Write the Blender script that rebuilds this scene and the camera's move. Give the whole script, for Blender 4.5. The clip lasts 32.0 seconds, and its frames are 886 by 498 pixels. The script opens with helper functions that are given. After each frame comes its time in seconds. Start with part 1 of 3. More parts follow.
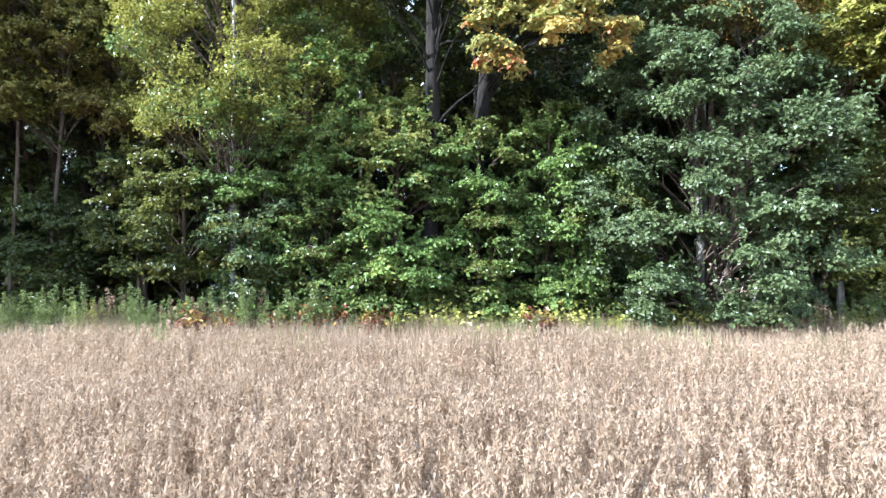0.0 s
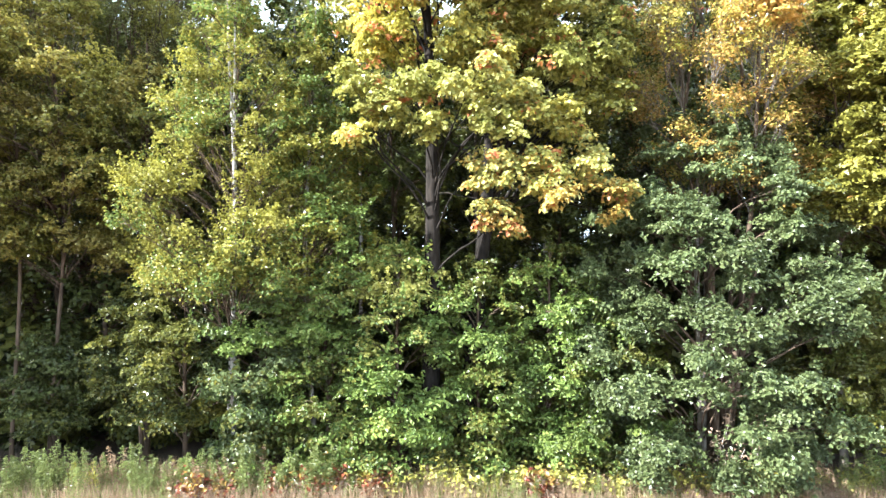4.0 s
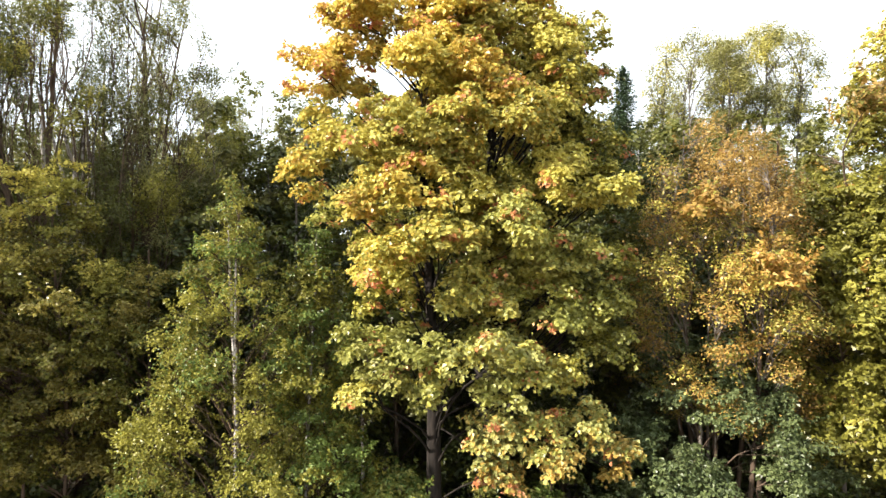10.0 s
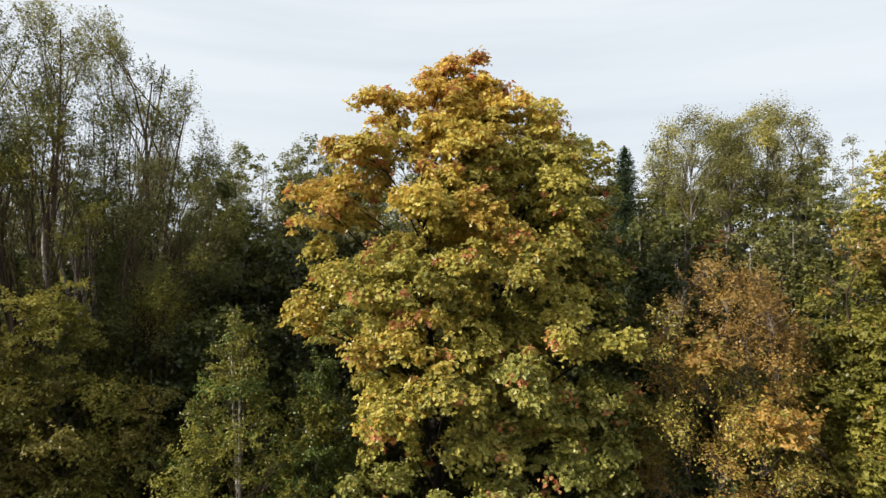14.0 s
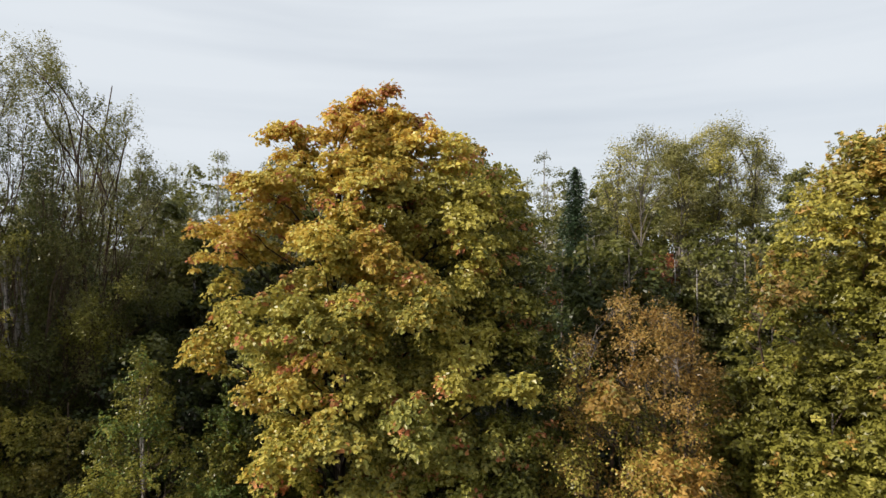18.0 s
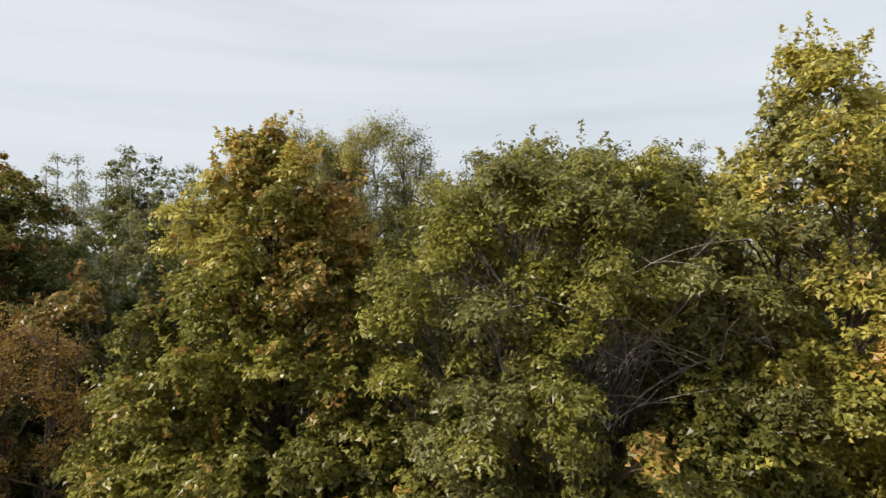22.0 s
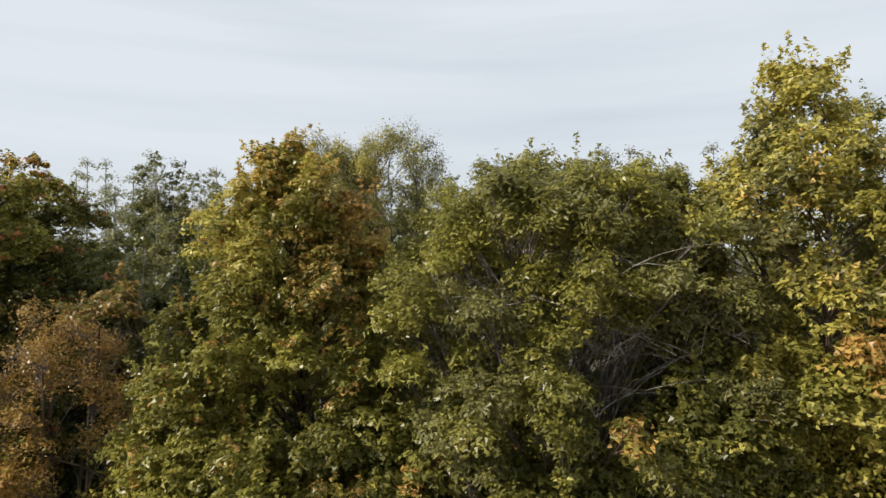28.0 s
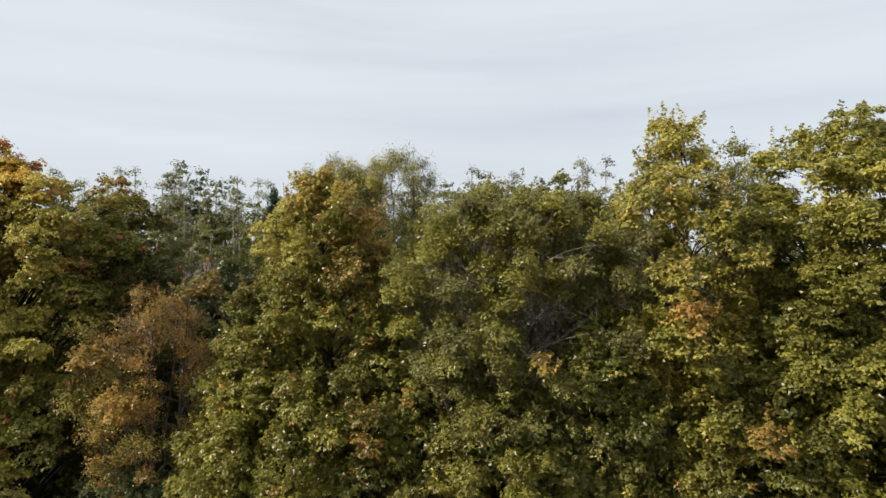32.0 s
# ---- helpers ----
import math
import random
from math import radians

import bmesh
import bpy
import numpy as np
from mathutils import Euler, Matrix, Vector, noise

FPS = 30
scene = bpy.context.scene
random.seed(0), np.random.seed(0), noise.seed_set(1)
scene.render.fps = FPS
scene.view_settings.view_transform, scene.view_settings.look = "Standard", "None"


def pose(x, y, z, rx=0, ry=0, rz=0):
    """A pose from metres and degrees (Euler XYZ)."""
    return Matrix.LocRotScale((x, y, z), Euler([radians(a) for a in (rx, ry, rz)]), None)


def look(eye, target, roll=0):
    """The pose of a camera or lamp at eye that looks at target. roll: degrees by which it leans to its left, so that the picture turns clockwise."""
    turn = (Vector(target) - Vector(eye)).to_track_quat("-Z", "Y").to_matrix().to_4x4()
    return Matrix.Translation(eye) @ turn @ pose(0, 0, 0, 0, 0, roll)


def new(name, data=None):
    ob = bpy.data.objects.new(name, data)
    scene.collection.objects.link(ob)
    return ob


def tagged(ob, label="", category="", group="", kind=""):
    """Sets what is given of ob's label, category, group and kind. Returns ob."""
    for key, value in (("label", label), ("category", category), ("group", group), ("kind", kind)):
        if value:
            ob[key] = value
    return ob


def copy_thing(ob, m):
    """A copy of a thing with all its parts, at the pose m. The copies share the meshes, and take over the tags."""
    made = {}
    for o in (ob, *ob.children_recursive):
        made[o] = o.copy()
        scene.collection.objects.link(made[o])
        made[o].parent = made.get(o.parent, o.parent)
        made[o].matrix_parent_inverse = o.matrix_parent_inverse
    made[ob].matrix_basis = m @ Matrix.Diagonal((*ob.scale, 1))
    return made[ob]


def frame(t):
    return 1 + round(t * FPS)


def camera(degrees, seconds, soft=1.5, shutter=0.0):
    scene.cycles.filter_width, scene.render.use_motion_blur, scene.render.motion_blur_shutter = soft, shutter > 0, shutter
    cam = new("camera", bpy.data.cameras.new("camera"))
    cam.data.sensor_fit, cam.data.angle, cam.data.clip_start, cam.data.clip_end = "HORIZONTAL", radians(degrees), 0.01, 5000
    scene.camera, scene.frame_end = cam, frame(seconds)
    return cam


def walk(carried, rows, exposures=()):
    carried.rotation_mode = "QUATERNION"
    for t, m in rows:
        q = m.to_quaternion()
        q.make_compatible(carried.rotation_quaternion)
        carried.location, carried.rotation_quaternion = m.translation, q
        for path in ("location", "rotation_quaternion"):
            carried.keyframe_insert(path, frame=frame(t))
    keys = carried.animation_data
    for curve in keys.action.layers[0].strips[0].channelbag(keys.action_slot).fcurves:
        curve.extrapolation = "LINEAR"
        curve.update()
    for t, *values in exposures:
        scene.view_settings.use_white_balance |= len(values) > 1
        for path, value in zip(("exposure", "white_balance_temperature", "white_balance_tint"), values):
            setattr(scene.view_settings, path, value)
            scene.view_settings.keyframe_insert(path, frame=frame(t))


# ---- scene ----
cam = camera(74.0, 32.0)
# seconds, x, y, z, yaw, pitch, roll
ROWS = [
    (0.0, 0.000, -0.000, 2.350, -0.00, 0.08, -0.14),
    (0.5, 0.036, -0.001, 2.692, 0.12, -0.07, -0.11),
    (1.0, 0.067, 0.004, 3.157, 0.28, -0.04, -0.08),
    (1.5, 0.093, -0.002, 3.653, 0.36, 0.02, -0.04),
    (2.0, 0.108, -0.009, 4.118, 0.36, 0.03, -0.00),
    (2.5, 0.115, -0.002, 4.579, 0.36, 0.04, 0.01),
    (3.0, 0.105, 0.009, 5.050, 0.37, 0.06, -0.01),
    (3.5, 0.098, 0.011, 5.524, 0.38, 0.07, 0.00),
    (5.5, 0.178, 0.058, 7.483, 0.77, -0.04, -0.05),
    (6.0, 0.221, 0.074, 7.979, 0.88, -0.09, -0.08),
    (6.5, 0.241, 0.099, 8.459, 0.95, -0.14, -0.06),
    (7.0, 0.263, 0.105, 8.935, 1.03, -0.15, -0.01),
    (7.5, 0.280, 0.110, 9.404, 1.05, -0.10, 0.05),
    (8.0, 0.261, 0.103, 9.835, 1.02, 0.02, 0.09),
    (8.5, 0.239, 0.088, 10.280, 0.97, 0.10, 0.10),
    (9.0, 0.218, 0.061, 10.761, 0.95, 0.11, 0.12),
    (9.5, 0.225, 0.051, 11.265, 0.97, 0.08, 0.16),
    (10.0, 0.205, 0.054, 11.777, 0.90, 0.06, 0.19),
    (10.5, 0.108, 0.058, 12.291, 0.69, 0.06, 0.19),
    (11.0, 0.014, 0.060, 12.765, 0.50, 0.09, 0.16),
    (11.5, 0.028, 0.063, 13.195, 0.52, 0.10, 0.12),
    (12.0, 0.049, 0.057, 13.592, 0.58, 0.12, 0.12),
    (12.5, 0.036, 0.051, 14.008, 0.57, 0.06, 0.14),
    (13.0, 0.016, 0.046, 14.413, 0.55, 0.00, 0.12),
    (13.5, 0.017, 0.046, 14.800, 0.57, -0.03, 0.08),
    (14.0, 0.018, 0.064, 15.173, 0.58, -0.04, 0.04),
    (14.5, 0.005, 0.087, 15.529, 0.58, -0.02, 0.01),
    (16.5, 0.320, 0.162, 16.150, 1.26, -0.17, -0.13),
    (17.0, 0.652, 0.178, 16.140, 1.38, -0.16, -0.16),
    (17.5, 1.390, 0.221, 16.127, 1.41, -0.12, -0.16),
    (18.0, 2.552, 0.311, 16.104, 1.49, -0.07, -0.10),
    (18.5, 4.106, 0.435, 16.086, 1.64, -0.04, -0.04),
    (19.0, 6.015, 0.605, 16.073, 2.00, -0.04, -0.05),
    (19.5, 8.145, 0.822, 16.068, 2.40, -0.06, -0.16),
    (20.0, 10.497, 1.068, 16.084, 2.89, -0.08, -0.21),
    (20.5, 12.964, 1.359, 16.140, 3.38, -0.06, -0.18),
    (21.0, 15.414, 1.690, 16.195, 3.58, -0.04, -0.12),
    (21.5, 17.098, 2.014, 16.239, 3.70, -0.07, -0.07),
    (22.0, 17.739, 2.328, 16.279, 3.90, -0.04, -0.05),
    (22.5, 17.847, 2.523, 16.307, 4.19, 0.00, -0.02),
    (23.0, 17.861, 2.623, 16.314, 4.45, 0.06, 0.01),
    (23.5, 17.882, 2.651, 16.315, 4.62, 0.11, 0.04),
    (24.0, 17.952, 2.626, 16.309, 4.79, 0.11, 0.07),
    (24.5, 18.025, 2.584, 16.316, 5.02, 0.12, 0.05),
    (25.0, 18.053, 2.521, 16.318, 5.25, 0.11, 0.02),
    (25.5, 18.042, 2.467, 16.311, 5.35, 0.11, 0.03),
    (27.5, 18.043, 1.814, 16.309, 5.61, 0.10, -0.07),
    (28.0, 18.087, 1.299, 16.328, 5.65, 0.03, -0.05),
    (28.5, 18.174, 0.664, 16.341, 5.73, 0.04, -0.03),
    (29.0, 18.274, -0.047, 16.323, 5.78, 0.07, 0.02),
    (29.5, 18.378, -0.851, 16.310, 5.73, 0.04, 0.08),
    (30.0, 18.543, -1.723, 16.321, 5.73, -0.02, 0.09),
    (30.5, 18.709, -2.611, 16.336, 5.76, -0.08, 0.05),
    (31.0, 18.885, -3.433, 16.337, 5.83, -0.06, 0.03),
    (31.5, 19.037, -4.068, 16.317, 5.84, -0.09, 0.02),
    (32.0, 19.095, -4.515, 16.342, 5.73, -0.09, -0.02),
]
EXPOSURES = [(0, 2.82, 4900, 7), (2, 3.12, 4800, 5), (3, 3.28, 5050, 6), (5.5, 3.28, 6350, 9), (8, 2.92, 6500, 11), (10.5, 1.98, 6500, 11),
             (12, 1.36, 6500, 12), (13, 1.10, 6500, 12), (16.5, 0.80, 6500, 13), (32, 0.78, 6450, 13)]
walk(cam, [(t, pose(x, y, z, 90 + pitch, roll, yaw)) for t, x, y, z, yaw, pitch, roll in ROWS], EXPOSURES)

# ---- sky and sun ----
SUN_FROM = Vector((-0.87, -0.36, 0.62)).normalized()
world = bpy.data.worlds.new("sky")
scene.world = world
world.use_nodes = True
wn, wl = world.node_tree.nodes, world.node_tree.links
wn.clear()
sky = wn.new("ShaderNodeTexSky")
sky.sky_type, sky.sun_disc = "NISHITA", False
sky.sun_elevation = math.asin(SUN_FROM.z)
sky.sun_rotation = math.atan2(SUN_FROM.x, SUN_FROM.y)
sky.dust_density = 2.0
where = wn.new("ShaderNodeTexCoord")
stretch = wn.new("ShaderNodeMapping")
stretch.inputs["Scale"].default_value = (0.7, 0.7, 8.0)
stretch.inputs["Rotation"].default_value = (0.0, 0.05, 0.0)
veil = wn.new("ShaderNodeTexNoise")
veil.inputs["Scale"].default_value, veil.inputs["Detail"].default_value = 1.6, 4.0
ramp = wn.new("ShaderNodeValToRGB")
ramp.color_ramp.elements[0].position, ramp.color_ramp.elements[0].color = 0.25, (0.72, 0.72, 0.72, 1)
ramp.color_ramp.elements[1].position, ramp.color_ramp.elements[1].color = 0.62, (0.95, 0.95, 0.95, 1)
cover = wn.new("ShaderNodeMixRGB")
cover.inputs[2].default_value = (8.05, 8.72, 9.1, 1)
glow = wn.new("ShaderNodeBackground")
glow.inputs["Strength"].default_value = 0.0555
wl.new(where.outputs["Generated"], stretch.inputs["Vector"])
wl.new(stretch.outputs[0], veil.inputs["Vector"])
wl.new(veil.outputs["Fac"], ramp.inputs[0])
wl.new(ramp.outputs[0], cover.inputs[0])
wl.new(sky.outputs[0], cover.inputs[1])
wl.new(cover.outputs[0], glow.inputs["Color"])
wl.new(glow.outputs[0], wn.new("ShaderNodeOutputWorld").inputs["Surface"])
sun = new("sun", bpy.data.lights.new("sun", "SUN"))
sun.data.energy, sun.data.angle, sun.data.color = 3.3, radians(1.0), (1.0, 0.93, 0.82)
sun.matrix_world = look(SUN_FROM * 100, (0, 0, 0))


# ---- materials ----
def nodes_of(name):
    m = bpy.data.materials.new(name)
    m.use_nodes = True
    return m, m.node_tree.nodes, m.node_tree.links, m.node_tree.nodes["Principled BSDF"]


def set_ramp(r, stops):
    els = r.color_ramp.elements
    while len(els) < len(stops):
        els.new(0.5)
    for e, (p, c) in zip(els, stops):
        e.position, e.color = p, (*c, 1)


def leaf_material(name, dark, mid, light, see_through=0.42, rough=0.36):
    """Leaves: every leaf its own tint, patches of tint over the crown, and light through the blade."""
    m, n, l, b = nodes_of(name)
    geo = n.new("ShaderNodeNewGeometry")
    info = n.new("ShaderNodeObjectInfo")
    at = n.new("ShaderNodeTexCoord")
    patch = n.new("ShaderNodeTexNoise")
    patch.inputs["Scale"].default_value, patch.inputs["Detail"].default_value = 1.1, 4.0
    l.new(at.outputs["Object"], patch.inputs["Vector"])
    a = n.new("ShaderNodeMath"); a.operation = "MULTIPLY_ADD"
    l.new(patch.outputs["Fac"], a.inputs[0]); a.inputs[1].default_value, a.inputs[2].default_value = 1.2, -0.36
    c = n.new("ShaderNodeMath"); c.operation = "MULTIPLY_ADD"
    l.new(geo.outputs["Random Per Island"], c.inputs[0]); c.inputs[1].default_value = 0.58
    l.new(a.outputs[0], c.inputs[2])
    r = n.new("ShaderNodeValToRGB")
    set_ramp(r, [(p, tuple(min(0.7, q * k) for q in tone)) for p, k, tone in ((0.0, 1.18, dark), (0.5, 1.31, mid), (1.0, 1.38, light))])
    l.new(c.outputs[0], r.inputs[0])
    h = n.new("ShaderNodeHueSaturation")
    v = n.new("ShaderNodeMapRange")
    v.inputs["To Min"].default_value, v.inputs["To Max"].default_value = 0.8, 1.2
    l.new(info.outputs["Random"], v.inputs[0])
    l.new(v.outputs[0], h.inputs["Value"])
    l.new(r.outputs[0], h.inputs["Color"])
    l.new(h.outputs[0], b.inputs["Base Color"])
    b.inputs["Roughness"].default_value = rough
    b.inputs["Specular IOR Level"].default_value = 0.34
    t = n.new("ShaderNodeBsdfTranslucent")
    l.new(h.outputs[0], t.inputs["Color"])
    x = n.new("ShaderNodeMixShader")
    x.inputs[0].default_value = see_through
    l.new(b.outputs[0], x.inputs[1]); l.new(t.outputs[0], x.inputs[2])
    l.new(x.outputs[0], n["Material Output"].inputs["Surface"])
    return m


def bark_material(name, dark, light, bands=0.0, scale=6.0):
    m, n, l, b = nodes_of(name)
    at = n.new("ShaderNodeTexCoord")
    mp = n.new("ShaderNodeMapping")
    mp.inputs["Scale"].default_value = (1, 1, 0.25) if not bands else (1, 1, 2.0)
    g = n.new("ShaderNodeTexNoise")
    g.inputs["Scale"].default_value, g.inputs["Detail"].default_value = scale, 6.0
    l.new(at.outputs["Object"], mp.inputs["Vector"]); l.new(mp.outputs[0], g.inputs["Vector"])
    r = n.new("ShaderNodeValToRGB")
    set_ramp(r, [(0.36 if bands else 0.3, dark), (0.48 if bands else 0.7, light)])
    l.new(g.outputs["Fac"], r.inputs[0]); l.new(r.outputs[0], b.inputs["Base Color"])
    b.inputs["Roughness"].default_value = 0.9
    b.inputs["Specular IOR Level"].default_value = 0.12
    u = n.new("ShaderNodeBump")
    u.inputs["Strength"].default_value, u.inputs["Distance"].default_value = 0.6, 0.03
    l.new(g.outputs["Fac"], u.inputs["Height"]); l.new(u.outputs[0], b.inputs["Normal"])
    return m


LEAF = dict(
    # k: green darkened, the shade inside the wood put into the leaf colour
    k=leaf_material("leaf_shade_darkened", (0.027, 0.034, 0.010), (0.046, 0.056, 0.015), (0.076, 0.088, 0.026)),
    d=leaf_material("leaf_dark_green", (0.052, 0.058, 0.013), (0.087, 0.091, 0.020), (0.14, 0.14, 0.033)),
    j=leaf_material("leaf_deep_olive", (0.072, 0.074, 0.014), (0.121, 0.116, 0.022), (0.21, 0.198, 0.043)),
    g=leaf_material("leaf_green", (0.060, 0.094, 0.022), (0.108, 0.150, 0.035), (0.18, 0.215, 0.055)),
    h=leaf_material("leaf_olive_green", (0.100, 0.098, 0.016), (0.177, 0.167, 0.029), (0.305, 0.28, 0.06)),
    y=leaf_material("leaf_yellow_green", (0.150, 0.155, 0.034), (0.24, 0.238, 0.058), (0.375, 0.352, 0.11)),
    b=leaf_material("leaf_olive_gold", (0.205, 0.182, 0.034), (0.325, 0.285, 0.057), (0.46, 0.40, 0.10)),
    a=leaf_material("leaf_gold", (0.37, 0.195, 0.034), (0.46, 0.34, 0.065), (0.54, 0.475, 0.125)),
    m=leaf_material("leaf_lemon", (0.18, 0.182, 0.055), (0.285, 0.28, 0.088), (0.41, 0.39, 0.15)),
    o=leaf_material("leaf_orange", (0.30, 0.185, 0.04), (0.44, 0.305, 0.075), (0.55, 0.41, 0.13)),
    t=leaf_material("leaf_gold_red", (0.43, 0.165, 0.048), (0.40, 0.275, 0.055), (0.51, 0.395, 0.09)),
    r=leaf_material("leaf_rust", (0.172, 0.100, 0.029), (0.27, 0.170, 0.046), (0.365, 0.255, 0.074)),
    z=leaf_material("leaf_faded_orange", (0.225, 0.122, 0.029), (0.325, 0.192, 0.046), (0.41, 0.272, 0.078)),
    x=leaf_material("leaf_red", (0.11, 0.026, 0.018), (0.165, 0.046, 0.026), (0.25, 0.09, 0.045)),
    v=leaf_material("leaf_coral", (0.34, 0.10, 0.045), (0.42, 0.17, 0.075), (0.46, 0.28, 0.10)),
    c=leaf_material("leaf_brown_olive", (0.085, 0.072, 0.016), (0.15, 0.126, 0.027), (0.25, 0.205, 0.048)),
    p=leaf_material("leaf_pale_green", (0.053, 0.070, 0.027), (0.083, 0.105, 0.040), (0.134, 0.154, 0.062)),
    w=leaf_material("leaf_grey_green", (0.095, 0.095, 0.032), (0.16, 0.155, 0.050), (0.245, 0.225, 0.08)),
    # u: paler and greyer green, distance haze put into the leaf colour
    u=leaf_material("leaf_haze_pale", (0.11, 0.12, 0.065), (0.175, 0.182, 0.10), (0.26, 0.26, 0.155)),
    n=leaf_material("needle", (0.018, 0.032, 0.016), (0.03, 0.05, 0.022), (0.05, 0.075, 0.03), see_through=0.1),
    e=leaf_material("weed_leaf", (0.085, 0.105, 0.032), (0.145, 0.168, 0.054), (0.235, 0.25, 0.095)),
    f=leaf_material("weed_yellow", (0.14, 0.145, 0.03), (0.25, 0.235, 0.05), (0.40, 0.35, 0.09)),
    s=leaf_material("dry_straw", (0.135, 0.084, 0.051), (0.24, 0.170, 0.109), (0.300, 0.224, 0.152), see_through=0.40, rough=0.85),
    q=leaf_material("dry_russet", (0.13, 0.080, 0.052), (0.23, 0.155, 0.105), (0.33, 0.25, 0.18), see_through=0.25, rough=0.7),
)
BARK = dict(
    # far darker than maple bark is: the crown's shade put into the colour
    maple=bark_material("maple_bark_shaded", (0.008, 0.007, 0.006), (0.032, 0.026, 0.022), scale=9.0),
    grey=bark_material("grey_bark", (0.07, 0.06, 0.05), (0.24, 0.21, 0.18)),
    pale=bark_material("pale_bark", (0.09, 0.075, 0.065), (0.36, 0.33, 0.30), bands=1.0, scale=5.0),
    brown=bark_material("brown_bark", (0.04, 0.028, 0.02), (0.14, 0.10, 0.07)),
    dead=bark_material("dead_wood", (0.15, 0.13, 0.11), (0.42, 0.38, 0.34)),
)


# ---- mesh helpers ----
def raw_mesh(name, verts, faces, material, smooth=False, slots=None):
    """A mesh from an array of corners and an array of faces with 3 or 4 corners each; slots: which of several materials each face has."""
    verts, faces = np.asarray(verts, dtype=np.float32), np.asarray(faces, dtype=np.int32)
    k = faces.shape[1]
    me = bpy.data.meshes.new(name)
    me.vertices.add(len(verts))
    me.vertices.foreach_set("co", verts.ravel())
    me.loops.add(len(faces) * k)
    me.loops.foreach_set("vertex_index", faces.ravel())
    me.polygons.add(len(faces))
    me.polygons.foreach_set("loop_start", np.arange(len(faces), dtype=np.int32) * k)
    me.polygons.foreach_set("use_smooth", np.full(len(faces), smooth))
    for one in material if slots is not None else [material]:
        me.materials.append(one)
    if slots is not None:
        me.polygons.foreach_set("material_index", np.asarray(slots, dtype=np.int32))
    me.update(calc_edges=True)
    return me


def part(name, me, parent, label=""):
    ob = new(name, me)
    ob.parent = parent
    if label:
        tagged(ob, label)
    return ob


def unit(v):
    return v / np.maximum(np.linalg.norm(v, axis=-1, keepdims=True), 1e-9)


def leaf_arrays(rng, c, nrm, length, width, fold=0.18, along=None, plain=False):
    """Leaves at the places c, facing nrm: folded and four-cornered, or plain three-cornered ones."""
    n = len(c)
    nrm = unit(nrm)
    t = unit(np.cross(nrm, rng.normal(size=(n, 3)))) if along is None else unit(along - nrm * (along * nrm).sum(1, keepdims=True))
    b = np.cross(nrm, t)
    L = length * rng.uniform(0.6, 1.3, (n, 1))
    W = width * rng.uniform(0.7, 1.25, (n, 1))
    if plain:
        v = np.stack([c - t * L * 0.4 - b * W * 0.45, c + t * L * 0.6 + b * W * rng.uniform(-0.4, 0.4, (n, 1)), c - t * L * 0.3 + b * W * 0.55], 1).reshape(-1, 3)
        return v, np.arange(n * 3, dtype=np.int32).reshape(-1, 3)
    up = nrm * L * fold
    mid = c + t * L * 0.08
    v = np.stack([c - t * L * 0.5, mid - b * W * 0.5 + up, c + t * L * 0.5 - up * 0.6, mid + b * W * 0.5 + up], 1).reshape(-1, 3)
    i = np.arange(n, dtype=np.int32)[:, None] * 4
    f = np.concatenate([i + np.array([[0, 1, 2]]), i + np.array([[0, 2, 3]])], 1).reshape(-1, 3)
    return v, f


def tube_arrays(points, radii, sides=6):
    p = np.asarray(points, dtype=float)
    d = unit(np.gradient(p, axis=0))
    ref = np.where(np.abs(d[:, 2:3]) > 0.9, np.array([[1.0, 0, 0]]), np.array([[0, 0, 1.0]]))
    u = unit(np.cross(d, ref))
    w = np.cross(d, u)
    a = np.linspace(0, 2 * np.pi, sides, endpoint=False)
    r = np.asarray(radii, dtype=float)[:, None, None]
    v = p[:, None] + r * (np.cos(a)[None, :, None] * u[:, None] + np.sin(a)[None, :, None] * w[:, None])
    k, s = len(p), sides
    i, j = np.meshgrid(np.arange(k - 1), np.arange(s), indexing="ij")
    f = np.stack([i * s + j, i * s + (j + 1) % s, (i + 1) * s + (j + 1) % s, (i + 1) * s + j], -1).reshape(-1, 4)
    return v.reshape(-1, 3), f


def joined(pieces):
    vs, fs, o = [], [], 0
    for v, f in pieces:
        vs.append(v), fs.append(f + o)
        o += len(v)
    return np.concatenate(vs), np.concatenate(fs)


def bend(rng, a, b, sag=0.0, wobble=0.05, k=7):
    """A gently wavering line from a to b that rises or sags in the middle."""
    a, b = np.asarray(a, float), np.asarray(b, float)
    s = np.linspace(0, 1, k)[:, None]
    p = a + (b - a) * s
    p[:, 2:3] += sag * 4 * s * (1 - s)
    for waves in (1, 2.3):
        p += np.sin(np.pi * waves * s) * np.sin(np.pi * s) * rng.normal(size=(1, 3)) * np.array([[1, 1, 0.4]]) * wobble / waves * np.linalg.norm(b - a)
    return p


